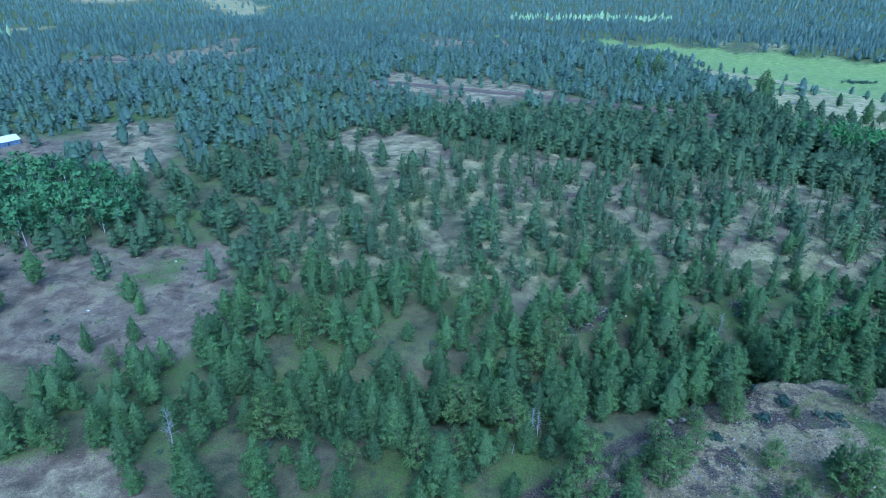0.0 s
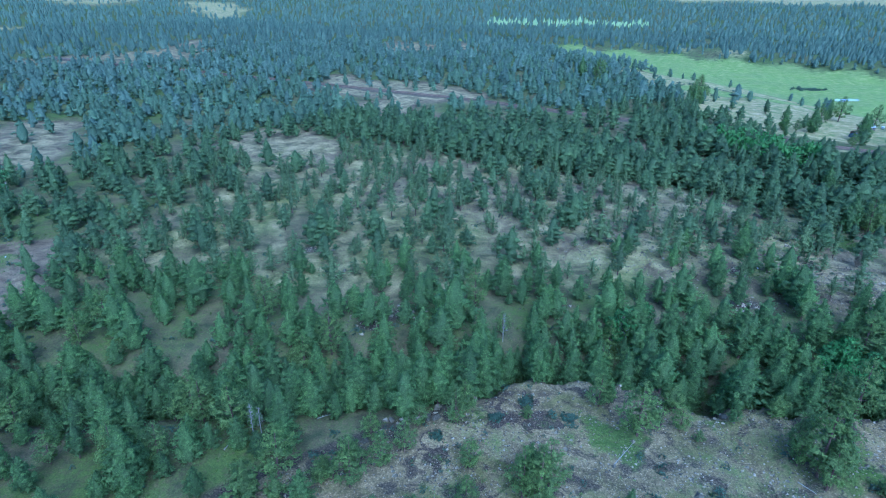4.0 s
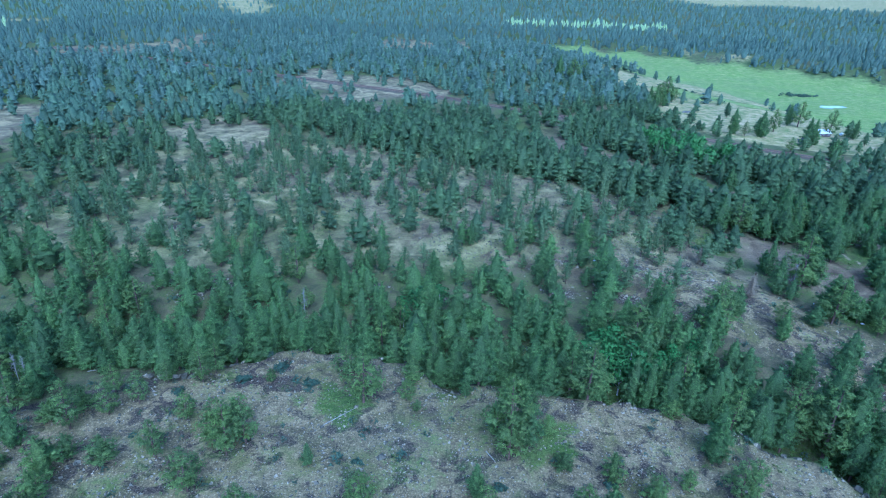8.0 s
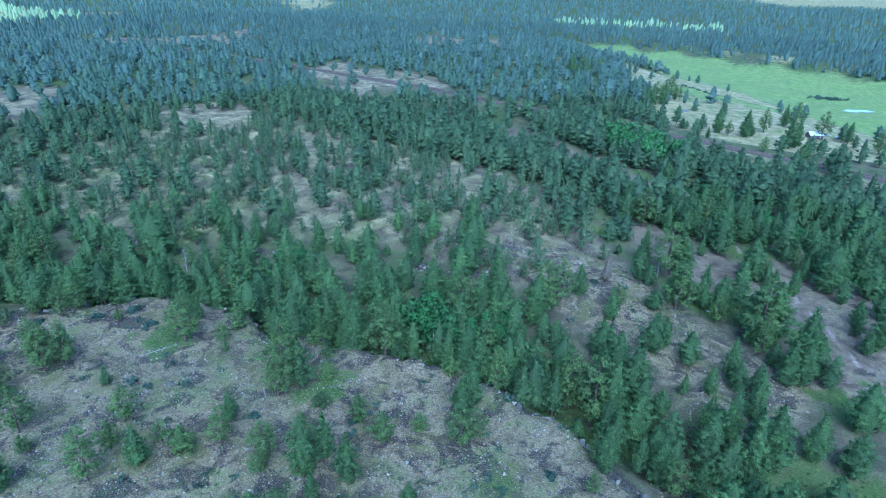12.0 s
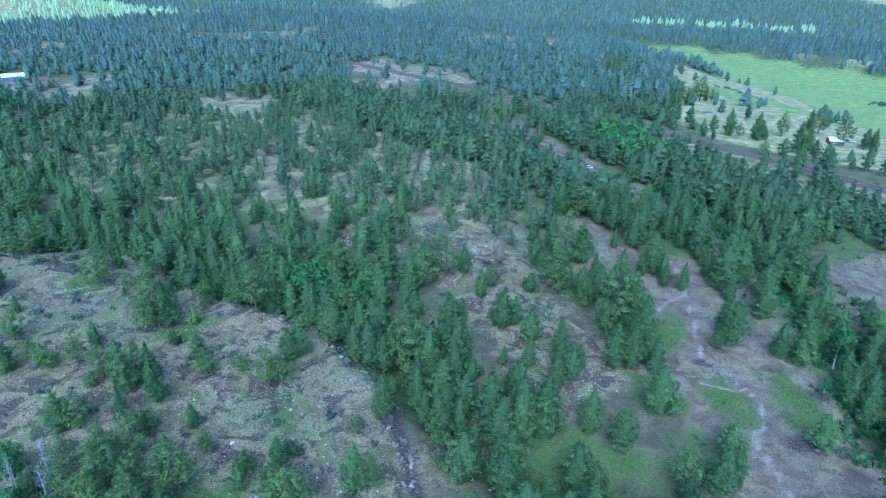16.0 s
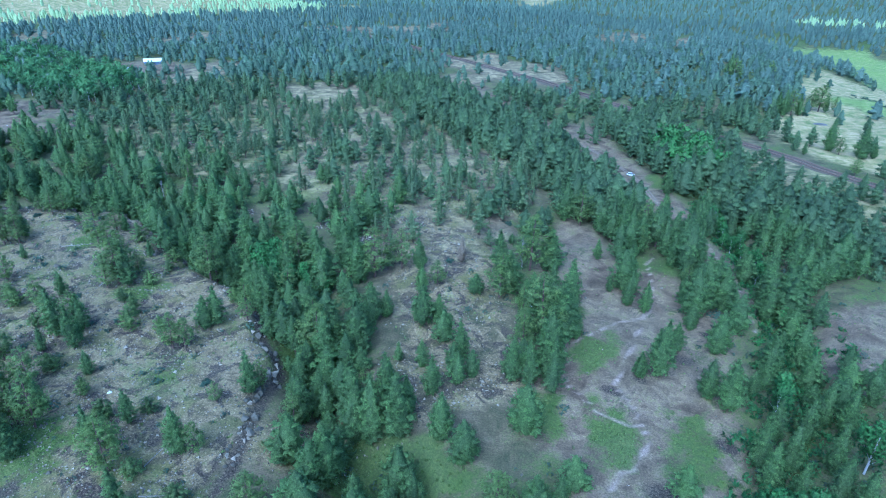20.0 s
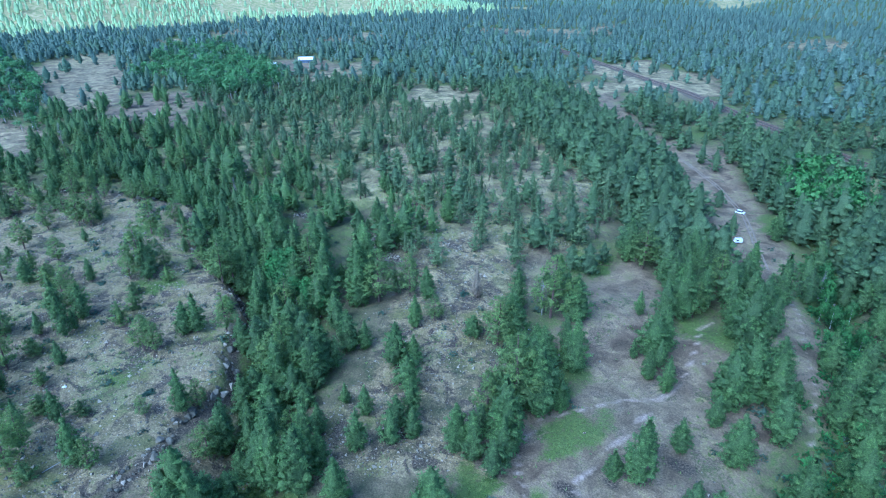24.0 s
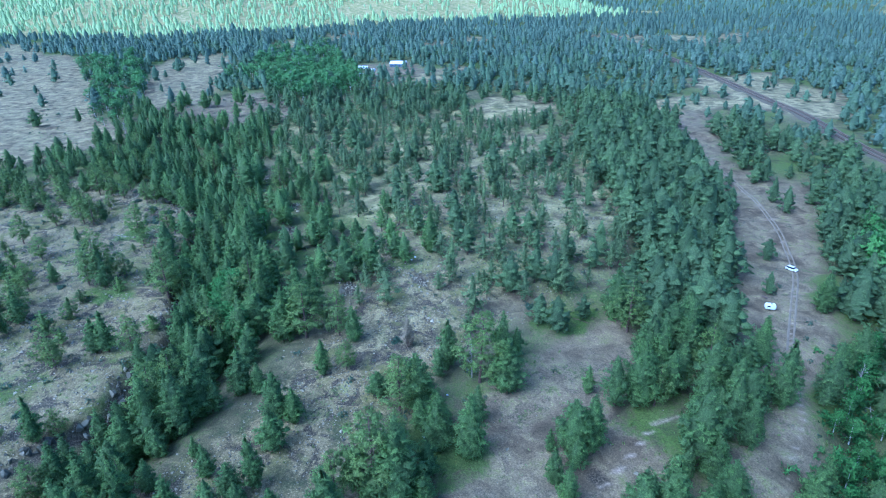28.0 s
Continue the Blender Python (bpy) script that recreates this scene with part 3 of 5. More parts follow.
def pine(seed, boughs, sprays, size, wide=0.22, bare=0.08, ragged=0.2, sides=7, limbs=8, rings=6, heart=0.55, blunt=2.0, lumps=0.78):
    """A pine one metre high: trunk triangles, crown triangles, the crown's tone and its normals. The crown is an egg of
    rounded boughs, each a dense clump of needles with loose sprays standing out of it, round a filler core coloured
    dark for the shade inside."""
    rng = np.random.RandomState(seed)
    lean = rng.uniform(-0.014, 0.014, 2)
    zs = np.linspace(0, 0.93, rings)
    trunk = tube([(lean[0] * z * 2 + 0.004 * math.sin(5 * z + seed), lean[1] * z * 2, z - 0.02) for z in zs], [0.014 * (1 - z) + 0.0025 for z in zs], sides)
    share = np.array([reach(f, blunt) + 0.12 for f in np.linspace(0, 1, 60)])
    share = np.cumsum(share) / share.sum()
    tris, normals, tone, sticks = [], [], [], []
    at, out, nor, sz, tint = [], [], [], [], []
    bulge = rng.uniform(0.86, 1.14, 5)
    for i in range(boughs):
        f = float(np.interp((i + rng.uniform(0.1, 0.9)) / boughs, share, np.linspace(0, 1, 60)))
        a = i * 2.39996 + rng.uniform(-0.5, 0.5)
        z = bare + (0.965 - bare) * f
        r = wide * reach(f, blunt) * bulge[int(a * 5 / 6.2832) % 5] * rng.uniform(1 - ragged, 1 + ragged * 0.7)
        lump = wide * (0.17 + 0.21 * reach(f, blunt)) * rng.uniform(0.8, 1.2) * (36.0 / max(boughs, 20)) ** 0.3
        way = np.array([math.cos(a), math.sin(a), 0.0])
        stem = np.array([lean[0] * z * 2, lean[1] * z * 2, z])
        core = stem + way * max(0.0, r - lump * 0.8)
        if limbs and i % max(1, boughs // limbs) == 0 and f < 0.8:
            sticks += limb(stem - np.array([0, 0, 0.5 * lump]), core, 0.0035)
        own = rng.uniform(-0.22, 0.22)
        lean_out = way * 0.40 * min(1.0, 1.6 * (1 - f)) + np.array([0, 0, 0.30 + 0.3 * f])
        if lumps:
            t, n = clump_form(rng, core, lump * lumps, a)
            tris.append(t)
            normals.append((n * 0.8 + lean_out).reshape(-1, 3))
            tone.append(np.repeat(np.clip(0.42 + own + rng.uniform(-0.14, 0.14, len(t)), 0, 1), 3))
        if sprays:
            e = rng.normal(size=(sprays, 3)) + way * 0.6 + np.array([0, 0, 0.45])
            e /= np.linalg.norm(e, axis=1, keepdims=True)
            at.append(core + e * lump * rng.uniform(0.62, 1.0, (sprays, 1)) * (1.0, 1.0, 0.75))
            out.append(e + np.array([0, 0, 0.35]))
            nor.append(e * 0.8 + lean_out)
            sz.append(size * rng.uniform(0.7, 1.3, sprays) * (1.05 - 0.35 * f))
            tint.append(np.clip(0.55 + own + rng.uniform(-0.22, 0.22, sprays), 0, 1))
    if sprays:
        t = tuft_faces(rng, np.concatenate(at), np.concatenate(out), np.concatenate(sz), 2, 0.34)
        tris.append(t)
        normals.append(np.repeat(np.concatenate(nor), 6, axis=0))
        tone.append(np.repeat(np.concatenate(tint), 6))
    # Filler core: closes the crown, its low tone paints the inner shade.
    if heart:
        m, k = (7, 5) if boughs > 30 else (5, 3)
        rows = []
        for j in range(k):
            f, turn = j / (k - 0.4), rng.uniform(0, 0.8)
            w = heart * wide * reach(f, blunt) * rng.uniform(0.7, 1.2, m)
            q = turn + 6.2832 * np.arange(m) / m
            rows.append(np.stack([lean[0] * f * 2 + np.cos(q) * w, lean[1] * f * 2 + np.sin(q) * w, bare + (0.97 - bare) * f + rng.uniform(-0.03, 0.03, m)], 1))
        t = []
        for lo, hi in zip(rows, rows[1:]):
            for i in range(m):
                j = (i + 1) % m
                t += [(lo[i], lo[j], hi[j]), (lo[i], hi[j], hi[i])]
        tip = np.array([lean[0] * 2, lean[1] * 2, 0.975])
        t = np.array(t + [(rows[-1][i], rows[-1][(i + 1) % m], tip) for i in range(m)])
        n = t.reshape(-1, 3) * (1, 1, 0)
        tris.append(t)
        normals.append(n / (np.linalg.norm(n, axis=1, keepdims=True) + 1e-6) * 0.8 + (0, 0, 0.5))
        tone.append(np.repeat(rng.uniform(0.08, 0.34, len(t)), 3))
    if sticks:
        trunk = np.concatenate([trunk, np.array(sticks)])
    normals = np.concatenate(normals)
    return trunk, *facing(np.concatenate(tris), np.concatenate(tone), normals / np.linalg.norm(normals, axis=1, keepdims=True))


def facing(tris, tone, normals):
    """Turns each triangle to the side to which its normals point."""
    face = np.cross(tris[:, 1] - tris[:, 0], tris[:, 2] - tris[:, 0])
    away = (face * normals.reshape(-1, 3, 3).mean(axis=1)).sum(1) < 0
    tris = tris.copy()
    tris[away] = tris[away][:, (0, 2, 1)]
    return tris, tone, normals


def broadleaf(seed, leaves, spikes, size, wide=0.26, bare=0.22, sides=6, count=8):
    """A rounded leafy tree one metre high, of several lobes."""
    rng = np.random.RandomState(seed)
    zs = np.linspace(0, 0.75, 5)
    trunk = [tube([(0.02 * math.sin(3 * z + seed), 0, z - 0.02) for z in zs], [0.016 * (1 - z) + 0.003 for z in zs], sides)]
    lobes = [(rng.uniform(-0.5, 0.5) * wide, rng.uniform(-0.5, 0.5) * wide, rng.uniform(bare + 0.18, 0.84), rng.uniform(0.45, 0.7) * wide * (8 / count) ** 0.4) for _ in range(count)] + [(0, 0, 0.86, 0.45 * wide)]
    at, out, tone = [], [], []
    for _ in range(leaves):
        cx, cy, cz, r = lobes[rng.randint(len(lobes))]
        d = rng.normal(size=3)
        d[2] = d[2] + 0.35
        d /= np.linalg.norm(d)
        q = rng.uniform(0.65, 1.05)
        at.append((cx + d[0] * r * q, cy + d[1] * r * q, cz + d[2] * r * q * 1.05))
        out.append(d + rng.normal(size=3) * 0.3)
        # Tone paints the crown's lighting: lobes lit on top, shaded below and within.
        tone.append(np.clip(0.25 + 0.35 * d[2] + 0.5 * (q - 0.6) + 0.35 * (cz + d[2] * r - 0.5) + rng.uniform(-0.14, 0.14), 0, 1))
    for cx, cy, cz, r in lobes[:6]:
        trunk.append(np.array(limb((0, 0, max(bare, cz - 0.25)), (cx, cy, cz), 0.006)))
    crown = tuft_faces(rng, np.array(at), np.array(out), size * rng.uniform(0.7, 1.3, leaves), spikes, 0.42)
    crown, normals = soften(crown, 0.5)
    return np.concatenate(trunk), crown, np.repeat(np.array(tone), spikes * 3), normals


def snag(seed, n=34):
    """A dead bare tree one metre high."""
    rng = np.random.RandomState(seed)
    zs = np.linspace(0, 1, 6)
    trunk = [tube([(0.015 * math.sin(4 * z + seed), 0.01 * z, z - 0.02) for z in zs], [0.016 * (1 - z) + 0.002 for z in zs], 6)]
    for _ in range(n):
        z, a = rng.uniform(0.25, 0.97), rng.uniform(0, 6.28)
        r = 0.24 * (1.05 - z) ** 0.7 * rng.uniform(0.5, 1.1)
        tip = np.array([math.cos(a) * r, math.sin(a) * r, z + rng.uniform(-0.03, 0.12)])
        trunk.append(np.array(limb((0, 0, z), tip, 0.005)))
        for _ in range(3):
            k = rng.uniform(0.4, 0.9)
            p = np.array([0, 0, z]) * (1 - k) + tip * k
            trunk.append(np.array(limb(p, p + rng.normal(size=3) * 0.05, 0.003)))
    return np.concatenate(trunk)


def soften(tris, middle, own=0.20):
    """Leaves shade as part of the whole crown: each corner's normal points away from the height middle on the stem, and the triangles face that way."""
    c = tris.mean(axis=1)
    n = np.concatenate([c[:, :2] / 0.26, (c[:, 2:] - middle) / 0.32], 1)
    n /= np.linalg.norm(n, axis=1, keepdims=True) + 1e-9
    face = np.cross(tris[:, 1] - tris[:, 0], tris[:, 2] - tris[:, 0])
    face /= np.linalg.norm(face, axis=1, keepdims=True) + 1e-12
    away = (face * n).sum(1) < 0
    tris = tris.copy()
    tris[away] = tris[away][:, (0, 2, 1)]
    face[away] *= -1
    n = n * (1 - own) + face * own
    n /= np.linalg.norm(n, axis=1, keepdims=True) + 1e-9
    return tris, np.repeat(n, 3, axis=0)


def soup(name, tris, mat, tone=None, normals=None):
    tris = tris.reshape(-1, 3)
    return new_mesh(name, tris, np.arange(len(tris)).reshape(-1, 3), mat, False, tone, normals)


def thing(name, meshes, label, category, group=""):
    """An empty with one mesh part for each (part name, mesh)."""
    top = tagged(new(name), label, category, group)
    for part_name, me in meshes:
        new(part_name, me).parent = top
    return top


PINES = {
    "full": [pine(s, 72, 18, 0.025, w, 0.04, 0.28, lumps=0.66) for s, w in ((1, 0.235), (2, 0.215), (8, 0.26))],
    "open": [pine(s, 40, 22, 0.028, w, 0.17, 0.38, 7, 14, 6, 0.0, 2.8, 0.50) for s, w in ((3, 0.25), (4, 0.225), (9, 0.275))],
    "slim": [pine(s, 60, 16, 0.024, w, 0.07, 0.30, 7, 8, 6, 0.5, 1.8, 0.66) for s, w in ((5, 0.19), (6, 0.20), (10, 0.175))],
}
LEAFY = [broadleaf(s, 640, 4, 0.036, 0.30, 0.18) for s in (11, 12, 13)]
TREE_LABEL = {
    "full": "tall dense green ponderosa pine with a broad cone",
    "open": "open ponderosa pine with bare lower trunk and thin crown",
    "slim": "slim young ponderosa pine with a narrow pointed crown",
}
FIRST = {}
for _kind, _forms in PINES.items():
    for _i, (_t, _c, _tone, _nor) in enumerate(_forms):
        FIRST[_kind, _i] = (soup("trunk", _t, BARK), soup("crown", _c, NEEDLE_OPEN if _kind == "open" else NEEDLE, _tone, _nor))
for _i, (_t, _c, _tone, _nor) in enumerate(LEAFY):
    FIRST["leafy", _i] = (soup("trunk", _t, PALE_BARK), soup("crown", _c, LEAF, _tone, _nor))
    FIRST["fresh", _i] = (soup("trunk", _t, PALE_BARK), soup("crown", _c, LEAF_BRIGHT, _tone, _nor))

MASTERS = {}


def plant(kind, form, x, y, h, turn, fat=1.0):
    """One tree that stands on the ground as a thing of its own."""
    z = float(height(x, y))
    key = (kind, form)
    if key not in MASTERS:
        if kind in PINES:
            name, label, cat, group = "pine_tree", TREE_LABEL[kind], "pine tree", "pines"
        else:
            name, cat, group = "broadleaf_tree", "tree", "broadleaf trees"
            label = "leafy green aspen with a rounded crown" if kind == "leafy" else "fresh bright green broadleaf tree with a round crown"
        trunk, crown = FIRST[key]
        top = thing(name, (("trunk", trunk), ("crown", crown)), label, cat, group)
        MASTERS[key] = top
    else:
        top = copy_thing(MASTERS[key], Matrix())
    top.matrix_basis = pose(x, y, z, 0, 0, turn) @ Matrix.Diagonal((h * fat, h * fat, h, 1))
    return top


MESA_PINES_A = [(88, 95, 16), (91, 99, 15), (73, 92, 11), (84, 84, 13), (100, 74, 14), (111, 58, 14), (126, 65, 15), (133, 72, 10), (121, 83, 11), (115, 117, 17),
    (149, 108, 10), (156, 106, 17), (141, 123, 7), (159, 80, 11), (167, 83, 12), (172, 83, 13), (180, 77, 14), (71, 120, 12), (62, 119, 8),
    (59, 110, 10), (51, 113, 10), (201, 109, 14), (206, 116, 14), (213, 118, 13), (204, 96, 11), (225, 126, 21), (201, 94, 12), (212, 114, 16),
    (205, 56, 16), (207, 45, 16), (170, 77, 17), (194, 74, 8)]
MESA_PINES_B = [(217, 62, 9), (211, 48, 12), (193, 53, 13), (199, 106, 12), (152, 105, 21), (152, 101, 13), (145, 90, 9), (151, 113, 9), (173, 126, 18),
    (48, 99, 15), (73, 124, 10), (85, 97, 15), (74, 105, 9), (54, 105, 10), (87, 103, 10), (126, 119, 8), (107, 94, 7), (134, 79, 7), (147, 82, 11),
    (177, 80, 8), (174, 71, 9), (166, 61, 11), (188, 62, 13), (184, 57, 9), (198, 60, 10), (221, 70, 11), (202, 124, 15), (170, 63, 11), (225, 62, 11)]
GULLY_PINES_A = [(214, 135, 15), (209, 139, 15), (196, 131, 20), (190, 132, 20), (221, 172, 17), (200, 128, 19), (187, 135, 19), (215, 132, 19), (200, 137, 19),
    (191, 145, 19), (208, 146, 19), (190, 152, 19), (180, 159, 19), (164, 148, 19), (159, 139, 19), (139, 146, 19), (156, 155, 19), (147, 138, 19),
    (196, 154, 19), (213, 157, 19), (201, 164, 19), (216, 163, 19), (199, 170, 19), (35, 136, 18), (45, 134, 18), (54, 132, 18), (62, 132, 18),
    (67, 135, 18), (72, 138, 18), (79, 138, 18), (82, 143, 18), (93, 137, 18)]
GULLY_PINES_B = [(95, 146, 18), (104, 144, 18), (111, 142, 18), (119, 142, 18), (127, 138, 18), (130, 146, 18), (137, 140, 18), (144, 131, 18), (150, 140, 18),
    (154, 144, 18), (163, 129, 18), (169, 131, 18), (174, 135, 18), (187, 156, 18), (194, 136, 18), (201, 151, 18), (142, 157, 18), (136, 160, 18),
    (127, 162, 18), (112, 159, 18), (32, 101, 15), (82, 135, 15), (27, 148, 13), (33, 142, 11), (111, 130, 8), (34, 154, 16), (53, 137, 16),
    (94, 149, 16), (100, 149, 16), (106, 149, 16), (114, 149, 16), (119, 146, 16)]
GULLY_PINES_C = [(95, 162, 16), (29, 116, 15), (33, 105, 13), (29, 128, 16), (34, 126, 15), (27, 157, 17), (39, 151, 12), (79, 160, 15), (59, 155, 14), (89, 151, 12),
    (129, 157, 14), (118, 159, 12), (86, 165, 9), (166, 156, 14), (108, 128, 11), (175, 130, 17)]
SOUTH_PINES_A = [(234, 95, 14), (257, 114, 11), (267, 105, 21), (262, 104, 16), (249, 96, 12), (247, 84, 14), (232, 120, 24), (236, 119, 23), (242, 114, 16),
    (246, 107, 14), (232, 59, 16), (243, 55, 11), (239, 71, 14), (242, 73, 10), (253, 67, 10), (265, 70, 12), (272, 108, 19), (242, 102, 12),
    (268, 88, 18), (287, 87, 14), (282, 112, 14), (290, 110, 13), (304, 101, 13), (312, 103, 14), (315, 108, 12), (263, 109, 11), (260, 119, 9),
    (242, 126, 19), (237, 109, 15), (235, 124, 19), (232, 99, 10), (247, 100, 15)]
SOUTH_PINES_B = [(256, 101, 10), (231, 87, 7), (258, 107, 20), (270, 114, 12), (264, 114, 18), (271, 123, 12)]
FLAT_PINES_A = [(281, 168, 20), (280, 155, 14), (259, 177, 18), (271, 172, 12), (284, 142, 14), (289, 143, 15), (248, 195, 15), (227, 175, 12), (239, 169, 10),
    (282, 163, 25), (291, 151, 22), (293, 148, 14), (316, 166, 19), (312, 163, 8), (329, 166, 12), (326, 188, 15), (335, 164, 15), (340, 190, 16),
    (295, 199, 10), (314, 205, 18), (270, 135, 10), (275, 136, 9), (260, 182, 17), (284, 161, 11), (269, 140, 15), (252, 152, 11), (237, 163, 12),
    (234, 142, 14), (239, 135, 11), (236, 146, 10), (280, 186, 18), (258, 200, 23)]
FLAT_PINES_B = [(264, 205, 17), (287, 203, 7), (301, 198, 11), (290, 208, 16), (290, 212, 16), (309, 213, 10), (255, 129, 7), (262, 131, 9), (238, 131, 19),
    (274, 181, 14), (316, 211, 22), (286, 166, 21), (289, 171, 10), (268, 184, 10), (271, 193, 11), (251, 211, 17), (313, 174, 11), (316, 182, 10),
    (316, 196, 10), (340, 181, 10), (338, 175, 8)]
RAVINE_TREES = [(345, 171, 15), (346, 163, 13), (351, 156, 15), (355, 177, 15), (359, 159, 15), (364, 188, 15), (354, 144, 15), (357, 136, 15), (361, 149, 15),
    (348, 145, 15), (351, 130, 15), (365, 160, 15), (345, 150, 15), (352, 168, 15), (360, 173, 15), (365, 145, 15), (362, 132, 15), (346, 203, 17)]
ROW_PINES = [(274, 223, 9), (283, 232, 20), (285, 235, 13), (246, 253, 20), (254, 252, 18), (293, 242, 16), (299, 233, 14), (305, 244, 15), (296, 258, 14),
    (309, 230, 13), (316, 227, 14), (282, 274, 16), (298, 263, 19), (320, 250, 12), (308, 220, 10), (271, 315, 15), (294, 299, 17), (280, 257, 17),
    (273, 256, 21), (275, 246, 17), (282, 245, 15), (321, 215, 17), (331, 234, 19), (316, 222, 11), (333, 224, 16), (340, 226, 22)]
WEST_PINES_A = [(-51, 94, 16), (-66, 98, 10), (-71, 105, 15), (-40, 100, 16), (-29, 100, 14), (-45, 118, 13), (-42, 116, 15), (-81, 112, 14), (-58, 105, 11),
    (-17, 119, 16), (-21, 105, 10), (-5, 113, 13), (0, 99, 17), (20, 111, 10), (-66, 118, 11), (-96, 112, 10), (-90, 110, 10), (-36, 116, 12),
    (13, 123, 14), (7, 123, 14), (-25, 172, 12), (-15, 172, 10), (-37, 162, 16), (-41, 153, 12), (-62, 161, 14), (-105, 152, 11), (-94, 158, 9),
    (-88, 143, 9), (-93, 143, 9), (-68, 147, 16), (-56, 133, 16), (-54, 135, 16)]
WEST_PINES_B = [(4, 124, 16), (-11, 113, 16), (13, 134, 16), (16, 136, 16), (-27, 136, 16), (-21, 131, 16), (-12, 133, 16), (-32, 131, 16), (-39, 126, 16),
    (39, 92, 12), (17, 117, 15), (8, 113, 9), (-11, 121, 10), (-5, 104, 15), (1, 104, 9), (3, 107, 12), (2, 95, 13), (-46, 192, 18), (-32, 163, 15),
    (-28, 191, 15), (-21, 185, 14), (9, 145, 14), (14, 153, 15), (10, 171, 16), (20, 166, 18), (-6, 189, 15), (0, 165, 10)]
KNOLL_PINES = [(54, 185, 11), (101, 189, 11), (78, 181, 16), (88, 190, 16), (72, 185, 11), (97, 194, 12), (101, 198, 9), (55, 193, 11), (125, 193, 11),
    (127, 187, 11), (182, 218, 16), (164, 195, 14)]

EAST_PINES = [(325, 470, 21), (331, 463, 12), (343, 463, 20), (349, 471, 9), (361, 486, 19), (366, 440, 23), (372, 446, 20), (381, 510, 20), (387, 505, 21), (398, 477, 21), (416, 476, 16), (422, 440, 18),
    (361, 394, 15), (343, 413, 11), (314, 446, 9), (244, 728, 17), (212, 695, 24), (224, 661, 25), (280, 553, 20), (285, 552, 22), (289, 561, 21), (294, 562, 18), (299, 590, 19), (304, 593, 24), (309, 593, 14), (314, 599, 13)]
SOUTH_RAVINE = [(188, 54, 13), (192, 50, 14), (197, 54, 12), (183, 58, 12), (201, 49, 14), (195, 45, 13), (187, 46, 12), (204, 44, 12), (179, 52, 11), (209, 49, 10)]
SINGLE = [*EAST_PINES, *SOUTH_RAVINE, *MESA_PINES_A, *MESA_PINES_B, *GULLY_PINES_A, *GULLY_PINES_B, *GULLY_PINES_C, *SOUTH_PINES_A, *SOUTH_PINES_B, *FLAT_PINES_A, *FLAT_PINES_B, *ROW_PINES, *WEST_PINES_A, *WEST_PINES_B, *KNOLL_PINES]
ASPENS = [(173, 45, 9), (168, 48, 8), (190, 40, 9), (181, 39, 8), (180, 143, 14), (184, 140, 13), (187, 143, 15), (191, 139, 13), (182, 148, 14), (176, 146, 13), (203, 143, 12), (207, 146, 13), (199, 146, 12), (195, 143, 13),
          (124, 163, 12), (119, 160, 11), (130, 165, 12), (306, 278, 9), (311, 272, 8), (303, 286, 9), (316, 268, 8), (299, 294, 11), (296, 300, 10), (313, 281, 8), (320, 258, 9), (325, 250, 10), (330, 243, 9), (335, 232, 10), (338, 224, 9), (322, 266, 8), (308, 270, 7), (290, 312, 9)]
rng = np.random.RandomState(5)
TAKEN = []
for _x, _y, _h in SINGLE:
    _in = float(inside(MESA, np.array([float(_x)]), np.array([float(_y)]))[0])
    if -3.5 < _in < 0.5 and _y > 60:
        continue
    on_mesa = _in > 0
    _kind = rng.choice(["full", "open", "slim"], p=(0.12, 0.68, 0.2) if on_mesa else (0.6, 0.15, 0.25) if _y < 390 else (0.3, 0.5, 0.2))
    plant(_kind, rng.randint(3), _x, _y, _h * rng.uniform(0.97, 1.06), rng.uniform(0, 360), rng.uniform(1.0, 1.3) if on_mesa else rng.uniform(1.0, 1.32))
    TAKEN.append((_x, _y))
for _x, _y, _h in RAVINE_TREES:
    plant("leafy" if rng.uniform() < 0.25 else "full", rng.randint(3), _x, _y, _h, rng.uniform(0, 360), 0.9)
    TAKEN.append((_x, _y))
for _x, _y, _h in ASPENS:
    plant("leafy", rng.randint(3), _x, _y, _h, rng.uniform(0, 360), rng.uniform(0.9, 1.2))
    TAKEN.append((_x, _y))


def scatter(rng, box, cell, share):
    """Places jittered over a grid: share(X, Y) is the chance that a cell holds one."""
    xs, ys = np.arange(box[0], box[2], cell), np.arange(box[1], box[3], cell)
    X, Y = np.meshgrid(xs, ys)
    X, Y = X.ravel() + rng.uniform(-0.46, 0.46, X.size) * cell, Y.ravel() + rng.uniform(-0.46, 0.46, Y.size) * cell
    keep = rng.uniform(size=X.size) < share(X, Y)
    return X[keep], Y[keep]


